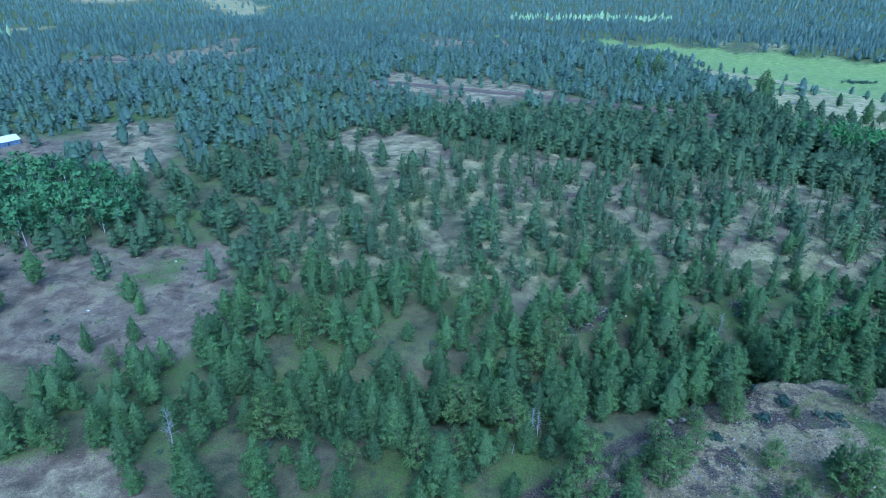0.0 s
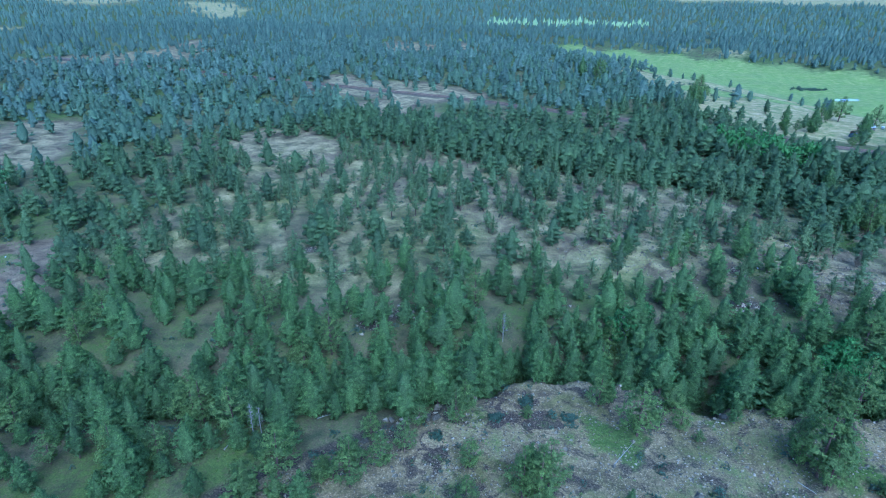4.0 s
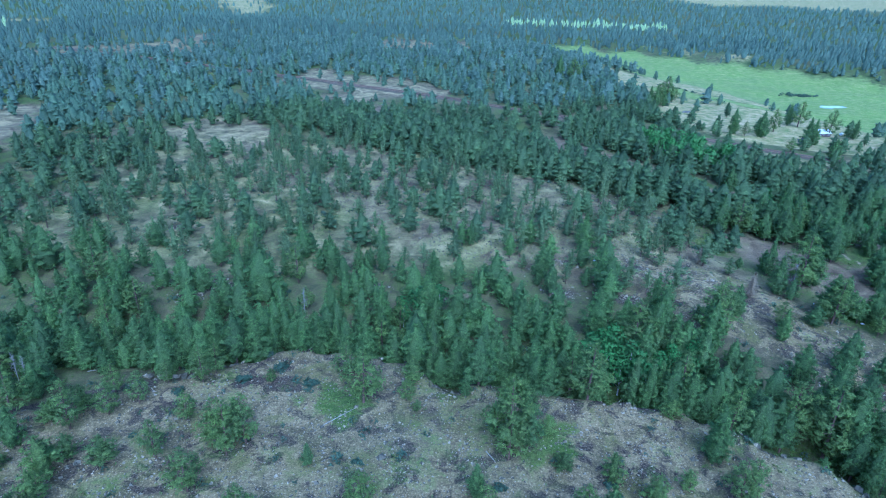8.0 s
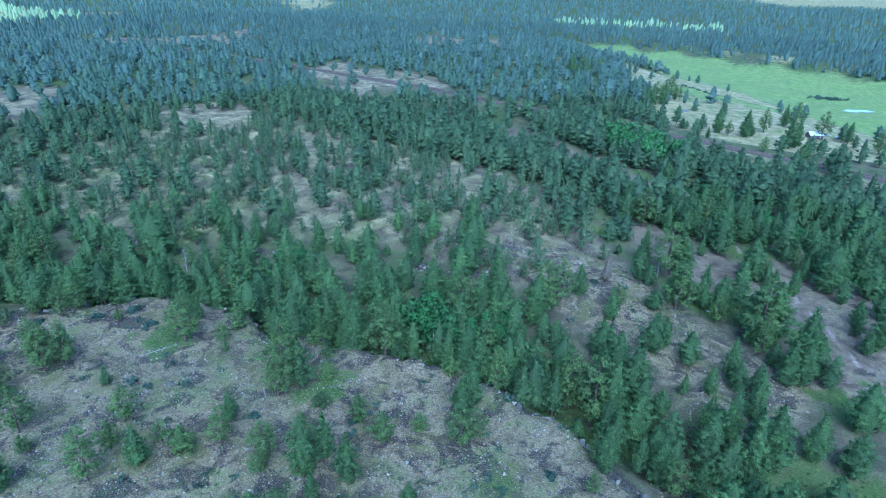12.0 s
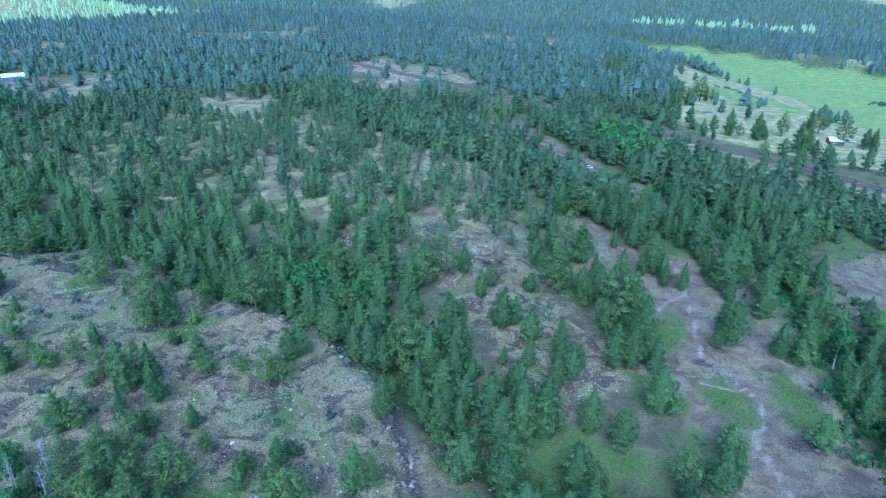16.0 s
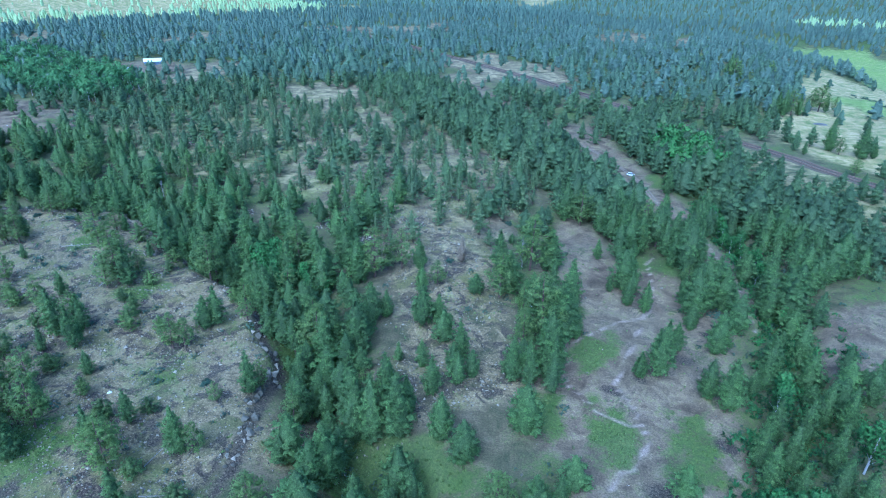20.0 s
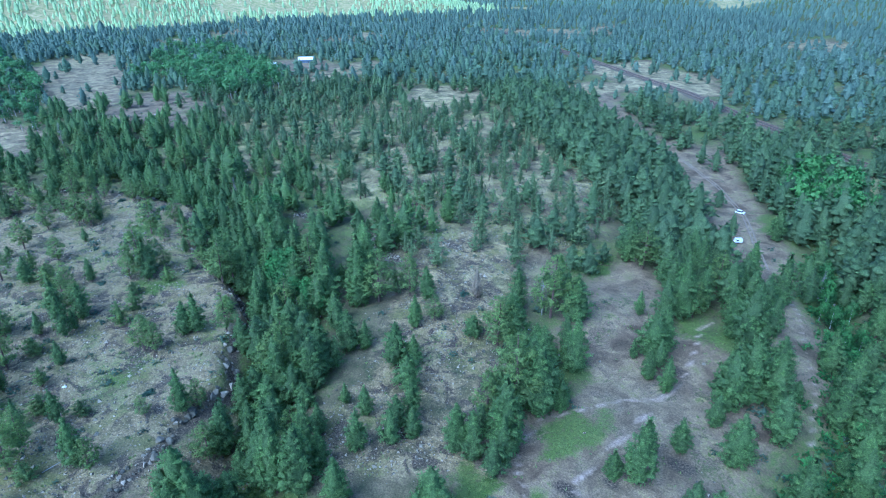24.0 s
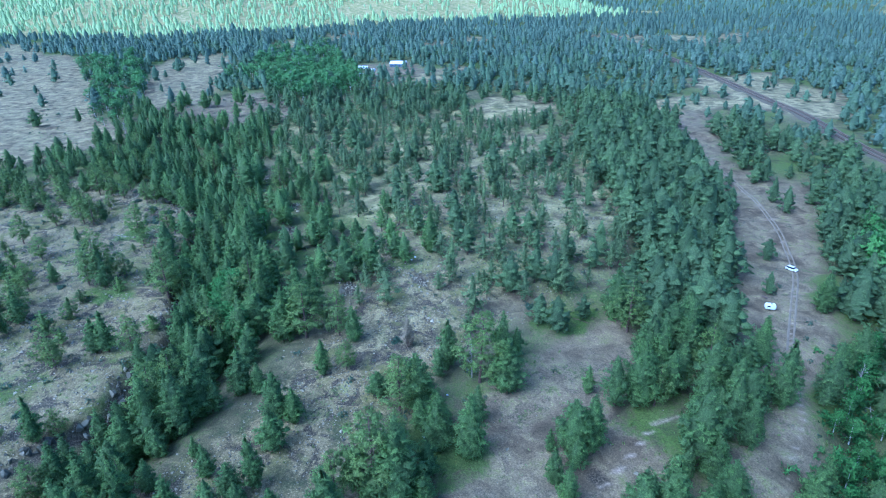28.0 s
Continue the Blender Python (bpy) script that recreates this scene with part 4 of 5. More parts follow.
def forest_share(X, Y):
    """The share of 7 m cells that hold a pine."""
    d = 0.52 + 0.26 * ripple(X, Y, 37, 130) + 0.06 * (X < 60)
    d = np.where(np.hypot(X - 120, Y - 150) > 330, 0.56 + 0.28 * ripple(X, Y, 37, 170), d)
    known = smooth(inside([(205, 50), (345, 50), (345, 215), (250, 215), (205, 175)], X, Y), -4, 4)
    d = d * (1 - 0.6 * known)
    d = d * (0.42 + 0.95 * smooth(ripple(X, Y, 13, 29), -0.55, 0.55))
    gaps = smooth(ripple(X / 2 + 31, Y / 2, 37, 130) + 0.4 * ripple(X, Y, 29, 55), 0.75, 1.05) * (np.hypot(X - 120, Y - 150) > 300)
    d = d * (1 - 0.85 * gaps)
    thin = smooth(inside(THIN, X, Y), -10, 15)
    d = d * (1 - thin) + (0.58 + 0.25 * ripple(X, Y, 29, 71)) * (0.45 + 0.95 * smooth(ripple(X, Y, 13, 29), -0.5, 0.5)) * thin
    for poly, value in ((KNOLL, 0.55), (ROW, 0.97), (EAST_ROW, 0.74), (SLOPE, 0.10), (EAST_STRIP, 0.36), (EAST_WOOD, 0.24), (MESA, 0.13), (FLAT, 0.05), (CAMP, 0.07), (EAST_OPEN, 0.06), (WEST_CLEARING, 0.04), (NORTHWEST_FIELD, 0.03), (PINK_FIELD, 0.10),
                        (WEST_FIELD, 0.022), (HOUSE_YARD, 0.05), (STRAW, 0.03), (MEADOW, 0.0), (FRESH_GROVE, 0.1), (WEST_GROVE, 0.15), (GROVE_WEST_A, 0.1), (GROVE_WEST_B, 0.15), (MESA_WEST, 0.60)):
        k = smooth(inside(poly, X, Y), -3, 3)
        d = d * (1 - k) + value * k
    for poly in (*GLADES, *SMALL_GLADES, *FAR_FIELDS, MEADOW[:3] + [(180, 1110)] + MEADOW[-2:]):
        for pull in (1.0, 0.96):
            near = [(150 + (px - 150) * pull, py * pull) for px, py in poly]
            k = smooth(inside(near, X, Y), -4, 6)
            d = d * (1 - k) + (0.14 if pull == 1 else 0.09) * k
    g = np.exp(-(off_line(GULLY_LINE, X, Y) / 12) ** 2) * (inside(MESA, X, Y) < -1)
    d = d * (1 - g) + 0.85 * g
    d = np.where(off_line(RAVINE_LINE, X, Y) < 7, 0.2, d)
    rim = inside(MESA, X, Y)
    d = np.where((rim > -4.5) & (rim < 0) & (Y > 60), 0.04, d)
    d = np.where((off_line(RAIL_LINE, X, Y) < 30) & (X > 285), d * 0.15, d)
    for line, wide in ((RAIL_LINE, 8.5), (CAMP_ROAD, 3.5), (FLAT_TRACK, 3.5)):
        d = np.where(off_line(line, X, Y) < wide, 0, d)
    return d


def clear_of(X, Y, places, gap):
    keep = np.ones(len(X), bool)
    for px, py in places:
        keep &= (X - px) ** 2 + (Y - py) ** 2 > gap * gap
    return keep


def woods(name, rng, X, Y, H, forms, mats, label, trunks=True, fat=(1.05, 1.45)):
    """Many trees in one mesh of crowns and one of trunks."""
    Z = height(X, Y)
    crowns, tones, stems, normals = [], [], [], []
    pick, turn, wide, cast = rng.randint(len(forms), size=len(X)), rng.uniform(0, 6.28, len(X)), rng.uniform(*fat, len(X)) * (1 + 0.25 * (H < 8)), rng.normal(0, 0.16, len(X))
    for f, (trunk, crown, tone, soft) in enumerate(forms):
        sel = np.flatnonzero(pick == f)
        for tris, sink, is_crown in ((crown, crowns, True), (trunk, stems, False)):
            c, s = np.cos(turn[sel])[:, None], np.sin(turn[sel])[:, None]
            v = tris.reshape(-1, 3)
            w = (wide * H)[sel][:, None]
            pts = np.stack([(v[:, 0] * c - v[:, 1] * s) * w + X[sel][:, None], (v[:, 0] * s + v[:, 1] * c) * w + Y[sel][:, None], v[:, 2] * H[sel][:, None] + Z[sel][:, None]], -1)
            sink.append(pts.reshape(-1, 3))
            if is_crown:
                normals.append(np.stack([soft[:, 0] * c - soft[:, 1] * s, soft[:, 0] * s + soft[:, 1] * c, np.broadcast_to(soft[:, 2], (len(sel), len(soft)))], -1).reshape(-1, 3))
                tones.append(np.clip(tone[None] + cast[sel][:, None], 0, 1).ravel())
    top = tagged(new(name), label, "woods", kind="stuff")
    for part_name, bits, mat, tone in (("crowns", crowns, mats[0], np.concatenate(tones)), ("trunks", stems, mats[1], None))[:2 if trunks else 1]:
        me = soup(part_name, np.concatenate(bits), mat, tone, None if tone is None else np.concatenate(normals))
        tagged(new(part_name, me), kind="stuff").parent = top
    return top


def in_reach(X, Y):
    """The land that the walk looks out over, with a margin."""
    return (Y > 0.18 * X - 0.0 - 15) & (X < np.maximum(90 + 0.75 * Y, 255 + 0.46 * Y))


def near_by(X, Y):
    return (np.hypot(X - 130, Y - 150) < 330) | (np.hypot(X - 310, Y - 390) < 165)


def grow_forest():
    rng = np.random.RandomState(21)
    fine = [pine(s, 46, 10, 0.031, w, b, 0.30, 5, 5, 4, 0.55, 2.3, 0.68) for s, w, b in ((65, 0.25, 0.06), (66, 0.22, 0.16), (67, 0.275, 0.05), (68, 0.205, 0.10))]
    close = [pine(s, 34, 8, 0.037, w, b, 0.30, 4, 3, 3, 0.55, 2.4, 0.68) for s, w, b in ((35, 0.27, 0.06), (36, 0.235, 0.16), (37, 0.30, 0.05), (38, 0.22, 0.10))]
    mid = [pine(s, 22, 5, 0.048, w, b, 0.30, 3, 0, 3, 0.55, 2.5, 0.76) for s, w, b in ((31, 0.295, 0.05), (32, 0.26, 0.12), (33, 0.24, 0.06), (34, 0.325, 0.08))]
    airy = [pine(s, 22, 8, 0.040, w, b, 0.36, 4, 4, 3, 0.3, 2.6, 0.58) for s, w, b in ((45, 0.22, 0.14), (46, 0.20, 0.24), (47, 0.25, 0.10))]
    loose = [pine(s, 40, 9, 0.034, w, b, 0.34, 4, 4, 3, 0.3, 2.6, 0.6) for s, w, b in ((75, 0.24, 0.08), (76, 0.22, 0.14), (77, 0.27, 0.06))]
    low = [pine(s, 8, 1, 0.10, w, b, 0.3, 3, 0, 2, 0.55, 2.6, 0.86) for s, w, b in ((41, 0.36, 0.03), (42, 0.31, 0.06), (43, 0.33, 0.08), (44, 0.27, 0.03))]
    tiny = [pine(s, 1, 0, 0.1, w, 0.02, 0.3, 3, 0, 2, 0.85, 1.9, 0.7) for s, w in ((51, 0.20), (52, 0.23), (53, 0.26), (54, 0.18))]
    # within easy sight of the path
    X, Y = scatter(rng, (-260, 20, 470, 560), 7.0, forest_share)
    near = near_by(X, Y)
    X, Y = X[near], Y[near]
    keep = clear_of(X, Y, TAKEN, 4.2)
    X, Y = X[keep], Y[keep]

    def thicket(X, Y):
        """Smaller pines that close the stand in the gully and along the rows."""
        g = 0.62 * np.exp(-(off_line(GULLY_LINE, X, Y) / 11) ** 2) * (inside(MESA, X, Y) < -3.5) * (X < 222)
        r = 0.34 * np.maximum(smooth(inside(ROW, X, Y), -4, 4), smooth(inside(EAST_ROW, X, Y), -2, 4))
        return np.maximum(g, r) * (off_line(CAMP_ROAD, X, Y) > 4) * (inside(FLAT, X, Y) < 0)
    U, V = scatter(rng, (-60, 60, 370, 480), 4.8, thicket)
    keep = clear_of(U, V, TAKEN, 3.2)
    X, Y = np.concatenate([X, U[keep]]), np.concatenate([Y, V[keep]])
    dense = np.maximum(smooth(inside(ROW, X, Y), -4, 3), smooth(inside(EAST_ROW, X, Y), -4, 3))
    H = np.clip(rng.normal(11.3, 2.8, len(X)) + 4.5 * dense + 3.5 * np.exp(-(off_line(GULLY_LINE, X, Y) / 14) ** 2), 5, 23)
    H[-keep.sum():] *= 0.8
    H = np.where(inside(EAST_WOOD, X, Y) > 0, H + 3.5, H)
    H = np.where(inside(MESA, X, Y) > 2, rng.uniform(3.5, 9, len(X)), H)
    H = np.where(inside(MESA_WEST, X, Y) > 0, rng.uniform(5.5, 12, len(X)), H)
    front = Y < 205 + 0.10 * X
    edge = off_line([(-20, 95), (130, 80), (263, 80), (298, 110), (296, 180), (312, 240)], X, Y) < 52
    thin = (np.maximum(inside(KNOLL, X, Y), inside(THIN, X, Y)) > 0) & (rng.uniform(size=len(X)) < 0.7) & (dense < 0.3)
    H = np.where(thin, H * 0.92, H)
    plateau = (inside(MESA, X, Y) > 1) & (X > -10)
    woods("plateau_pines", rng, X[plateau], Y[plateau], H[plateau], loose, (NEEDLE_OPEN, BARK), "small soft light green pines scattered over the stony plateau", True, (1.2, 1.7))
    X, Y, H, edge, front, thin = (v[~plateau] for v in (X, Y, H, edge, front, thin))
    # West and rear stands take needle colours with haze painted in.
    for sel, name, forms, mat, label in (
            (edge, "pine_stand", fine, NEEDLE, "scattered green ponderosa pines between the plateau and the flat"), (front & ~thin & ~edge & (X < -170), "west_pine_woods", close, NEEDLE_FAR, "stand of pines beside the western fields, paled for haze"), (front & ~thin & ~edge & (X >= -170), "pine_woods", close, NEEDLE, "open stand of green ponderosa pines on stony ground"), (~front & ~thin & ~edge, "pine_woods_behind", mid, NEEDLE_MID, "stand of green ponderosa pines on a stony rise"),
            (thin & ~edge, "thin_young_pines", airy, NEEDLE_DRY, "thin grey green young pines with airy crowns")):
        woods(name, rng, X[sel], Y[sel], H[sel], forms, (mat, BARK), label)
    # further out
    def ring(a, b):
        def share(X, Y):
            r = np.hypot(X - 130, Y - 150)
            return np.where((r >= a) & (r < b) & ~near_by(X, Y), forest_share(X, Y), 0)
        return share
    X, Y = scatter(rng, (-720, -120, 620, 1010), 7.4, ring(330, 850))
    seen = in_reach(X, Y)
    X, Y = X[seen], Y[seen]
    # More trees take the haze-painted needle colour the further out they stand.
    hazy = rng.uniform(size=len(X)) < 0.9 * smooth(np.hypot(X - 130, Y - 150), 300, 800)
    for sel, name, mat, label in ((~hazy, "distant_pine_woods", NEEDLE_BLUE, "dense pine forest in the distance with a slight haze tint"), (hazy, "distant_fir_woods", NEEDLE_FAR, "conifers among the distant pines, tinted blue for haze")):
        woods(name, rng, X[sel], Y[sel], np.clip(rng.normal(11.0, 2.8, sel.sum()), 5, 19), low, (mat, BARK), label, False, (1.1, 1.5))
    for cell, a, b, high in ((9.2, 850, 1250, 11.0), (12.5, 1250, 2150, 12.0)):
        X, Y = scatter(rng, (-2050, -700, 1500, 2300), cell, ring(a, b))
        seen = in_reach(X, Y)
        X, Y = X[seen], Y[seen]
        # Trees in the PALE_WOODS outlines get the colour with sunlight painted in.
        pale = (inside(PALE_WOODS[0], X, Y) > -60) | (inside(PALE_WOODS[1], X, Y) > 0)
        for sel, name, mat, label in ((~pale, "far_fir_woods", NEEDLE_FAR, "conifer forest in the far distance, tinted blue green for haze"), (pale, "pale_far_woods", LEAF_PALE, "woods on the far slopes, coloured pale yellow green as if sunlit")):
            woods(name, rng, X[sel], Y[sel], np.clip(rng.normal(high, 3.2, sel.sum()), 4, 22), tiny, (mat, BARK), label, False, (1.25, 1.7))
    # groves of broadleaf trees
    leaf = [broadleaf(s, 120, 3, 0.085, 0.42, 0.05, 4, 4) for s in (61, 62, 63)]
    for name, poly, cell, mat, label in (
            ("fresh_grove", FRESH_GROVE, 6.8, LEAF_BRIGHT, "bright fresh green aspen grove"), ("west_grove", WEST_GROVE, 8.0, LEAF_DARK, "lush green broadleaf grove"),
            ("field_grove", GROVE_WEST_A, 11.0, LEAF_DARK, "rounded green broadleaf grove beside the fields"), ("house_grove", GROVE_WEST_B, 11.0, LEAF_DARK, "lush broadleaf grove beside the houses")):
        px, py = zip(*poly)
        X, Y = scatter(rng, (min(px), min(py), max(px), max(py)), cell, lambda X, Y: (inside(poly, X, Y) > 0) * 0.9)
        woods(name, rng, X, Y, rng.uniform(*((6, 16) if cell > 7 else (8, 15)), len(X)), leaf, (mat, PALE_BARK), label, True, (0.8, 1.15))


grow_forest()


# ---------------------------------------------------------------- rocks, shrubs, grass, dead wood
def rock_form(seed, flat=0.7):
    """A broken stone about one metre across."""
    rng = np.random.RandomState(seed)
    v = np.array([(1, 0, 0), (0, 1, 0), (-1, 0, 0), (0, -1, 0), (0, 0, 1), (0, 0, -0.6)]) * 0.5
    v = v * rng.uniform(0.6, 1.3, (6, 1)) + rng.uniform(-0.12, 0.12, (6, 3))
    v[:, 2] *= flat
    f = [(0, 1, 4), (1, 2, 4), (2, 3, 4), (3, 0, 4), (1, 0, 5), (2, 1, 5), (3, 2, 5), (0, 3, 5)]
    return v[np.array(f)]


def strew(name, rng, X, Y, size, forms, mat, label, category, tones=None, sink=0.0):
    """Many small pieces in one mesh."""
    Z, pick, turn = height(X, Y), rng.randint(len(forms), size=len(X)), rng.uniform(0, 6.28, len(X))
    bits, tone = [], []
    for f, tris in enumerate(forms):
        sel = np.flatnonzero(pick == f)
        v, s = tris.reshape(-1, 3), size[sel][:, None]
        c, q = np.cos(turn[sel])[:, None], np.sin(turn[sel])[:, None]
        bits.append(np.stack([(v[:, 0] * c - v[:, 1] * q) * s + X[sel][:, None], (v[:, 0] * q + v[:, 1] * c) * s + Y[sel][:, None], (v[:, 2] + sink) * s + Z[sel][:, None]], -1).reshape(-1, 3))
        if tones is not None:
            tone.append(np.clip(tones[f][None] + rng.uniform(-0.25, 0.25, (len(sel), 1)), 0, 1).ravel())
    me = soup(name, np.concatenate(bits), mat, np.concatenate(tone) if tones is not None else None)
    return tagged(new(name, me), label, category, kind="stuff")


def bush_form(seed, leaves=26, spikes=3):
    """A low shrub one metre across."""
    rng = np.random.RandomState(seed)
    d = rng.normal(size=(leaves, 3))
    d[:, 2] = np.abs(d[:, 2])
    d /= np.linalg.norm(d, axis=1, keepdims=True)
    q = rng.uniform(0.5, 1.0, (leaves, 1))
    at = d * q * (0.5, 0.5, 0.42) * (1 + 0.25 * np.sin(3 * np.arctan2(d[:, 1], d[:, 0]) + seed))[:, None]
    tris = tuft_faces(rng, at, d + rng.normal(size=d.shape) * 0.3, np.full(leaves, 0.17), spikes, 0.4)
    # Upward leaves get a lighter tone: top light put into the shrub's colour.
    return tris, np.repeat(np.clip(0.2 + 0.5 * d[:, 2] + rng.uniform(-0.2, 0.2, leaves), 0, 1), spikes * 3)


def tuft_form(seed, blades=7):
    """A grass clump about one metre across and 0.45 m high."""
    rng = np.random.RandomState(seed)
    tris = []
    for _ in range(blades):
        a, r = rng.uniform(0, 6.28), rng.uniform(0, 0.35)
        p = np.array([math.cos(a) * r, math.sin(a) * r, -0.05])
        w = rng.normal(size=3) * (0.09, 0.09, 0)
        tris.append((p - w, p + w, p + np.array([math.cos(a) * 0.22, math.sin(a) * 0.22, rng.uniform(0.25, 0.5)])))
    return np.array(tris), np.repeat(rng.uniform(0.2, 0.9, blades), 3)


def litter_the_ground():
    rng = np.random.RandomState(77)
    stones = [rock_form(s, f) for s, f in ((1, 0.6), (2, 0.8), (3, 0.5), (4, 0.9), (5, 0.7))]

    def stony(X, Y):
        bed = np.maximum(smooth(inside(MESA, X, Y), -2, 3), 0.85 * smooth(inside(KNOLL, X, Y), -6, 10))
        bed = np.maximum(bed, 0.9 * smooth(inside(SLOPE, X, Y), -4, 4))
        patch = smooth(ripple(X, Y, 9, 20) + 0.5 * ripple(X, Y, 29, 60), 0.15, 0.75)
        return bed * (0.30 + 0.70 * patch)
    X, Y = scatter(rng, (-20, 30, 290, 320), 0.86, stony)
    strew("rock_litter", rng, X, Y, rng.gamma(2.2, 0.15, len(X)) + 0.16, stones, ROCK, "broken grey basalt stones strewn over the plateau", "rocks")

    def heaped(X, Y):
        return np.clip(sum(np.exp(-(((X - a) / r) ** 2 + ((Y - b) / (0.5 * r)) ** 2)) for a, b, r in OUTCROPS), 0, 0.8)
    X, Y = scatter(rng, (-10, 150, 220, 240), 0.8, heaped)
    strew("dark_rock_heaps", rng, X, Y, rng.gamma(2.6, 0.25, len(X)) + 0.25, stones, ROCK, "dark broken basalt heaped between the pines", "rocks")

    def loose(X, Y):
        bed = np.maximum(smooth(inside(FLAT, X, Y), -4, 2), smooth(inside(CAMP, X, Y), -4, 2))
        return 0.05 * bed + 0.02 + 0.18 * bed * smooth(ripple(X, Y, 13, 30), 0.5, 1.0)
    X, Y = scatter(rng, (-100, 60, 372, 460), 3.0, loose)
    strew("loose_stones", rng, X, Y, rng.gamma(2.5, 0.16, len(X)) + 0.15, stones, ROCK, "loose grey stones on bare soil", "rocks")

    bushes = [bush_form(s) for s in (1, 2, 3, 4)]
    forms, tones = [b[0] for b in bushes], [b[1] for b in bushes]

    def shrubby(X, Y):
        d = 0.10 + 0.10 * ripple(X, Y, 19, 60)
        d = d + 0.10 * smooth(inside(MESA, X, Y), -2, 3) + 0.45 * np.exp(-(off_line(RAVINE_LINE, X, Y) / 8) ** 2) + 0.35 * np.exp(-(off_line(GULLY_LINE, X, Y) / 9) ** 2) * (inside(MESA, X, Y) < 0)
        d = np.where(inside(FLAT, X, Y) > 0, d * 0.5, d)
        for line in (CAMP_ROAD, FLAT_TRACK, RAIL_LINE):
            d = np.where(off_line(line, X, Y) < 3, 0, d)
        return d
    X, Y = scatter(rng, (-200, 40, 372, 330), 4.2, shrubby)
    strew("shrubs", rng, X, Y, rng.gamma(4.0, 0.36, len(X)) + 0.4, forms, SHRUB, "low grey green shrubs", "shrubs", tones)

    X, Y = scatter(rng, (285, 60, 372, 330), 3.0, lambda X, Y: 0.9 * np.exp(-(off_line(RAVINE_LINE, X, Y) / 9) ** 2))
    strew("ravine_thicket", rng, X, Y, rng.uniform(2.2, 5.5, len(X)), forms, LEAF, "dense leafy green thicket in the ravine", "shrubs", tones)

    tufts = [tuft_form(s) for s in (1, 2, 3)]
    forms, tones = [b[0] for b in tufts], [b[1] for b in tufts]

    def grassy(X, Y):
        d = 0.12 + 0.18 * ripple(X, Y, 29, 95)
        for poly in GREENS:
            d = np.maximum(d, 0.85 * smooth(inside(poly, X, Y), -2, 2))
        g = np.maximum(np.exp(-(off_line(GULLY_LINE, X, Y) / 8) ** 2), np.exp(-(off_line(RAVINE_LINE, X, Y) / 8) ** 2)) * (inside(MESA, X, Y) < 0)
        d = np.maximum(d, 0.7 * g)
        for line in (CAMP_ROAD, FLAT_TRACK):
            d = np.where(off_line(line, X, Y) < 2.4, 0, d)
        return d
    X, Y = scatter(rng, (-130, 50, 372, 290), 1.8, grassy)
    strew("grass", rng, X, Y, rng.uniform(0.6, 1.5, len(X)), forms, GRASS, "patchy green and yellowing grass", "grass", tones)


litter_the_ground()


def build_cliff():
    """Blocks of basalt along the plateau's rim."""
    rng = np.random.RandomState(9)
    top = tagged(new("basalt_cliff"), "weathered grey basalt rim of the plateau, broken into blocks", "cliff", kind="structure")
    forms = []
    for s in range(8):
        r = np.random.RandomState(s)
        bm = bmesh.new()
        for _ in range(13):
            q = Vector((r.normal(), r.normal(), r.normal())).normalized() * r.uniform(0.5, 0.68)
            bm.verts.new((q.x, q.y, max(-0.5, min(0.5, q.z * 1.2))))
        hull = bmesh.ops.convex_hull(bm, input=bm.verts[:])
        bmesh.ops.delete(bm, geom=[g for g in hull["geom_interior"] if isinstance(g, bmesh.types.BMVert)], context="VERTS")
        me = bpy.data.meshes.new("rock_block")
        bm.to_mesh(me)
        bm.free()
        me.materials.append(ROCK)
        forms.append(me)
    rim = MESA[2:16]
    for (ax, ay), (bx, by) in zip(rim, rim[1:]):
        length = math.hypot(bx - ax, by - ay)
        nx, ny = -(by - ay) / length, (bx - ax) / length
        for k in range(int(length / 0.62)):
            f = (k + rng.uniform(0.1, 0.9)) / (length / 0.62)
            s = np.arange(-7, 7, 0.25)
            X, Y = ax + (bx - ax) * f + nx * s, ay + (by - ay) * f + ny * s
            m = np.abs(inside(MESA, X, Y) + 2.2 * ripple(X, Y, 9, 20) + rng.uniform(-0.4, 1.6))
            i = int(m.argmin())
            size = 0.6 + 1.6 * rng.uniform() ** 2
            z = float(height(X[i], Y[i])) - 0.42 * size + rng.uniform(-0.25, 0.15)
            if k % 2:
                X[i], Y[i] = X[i] + nx * 1.3, Y[i] + ny * 1.3
                z = float(height(X[i], Y[i])) + rng.uniform(-0.3, 0.7)
            block = new("rock_block", forms[rng.randint(8)])
            block.parent = top
            block.matrix_basis = pose(X[i], Y[i], z, rng.uniform(-12, 12), rng.uniform(-12, 12), rng.uniform(0, 360)) @ Matrix.Diagonal((size, size * rng.uniform(0.7, 1.2), size * rng.uniform(0.8, 1.6), 1))


build_cliff()


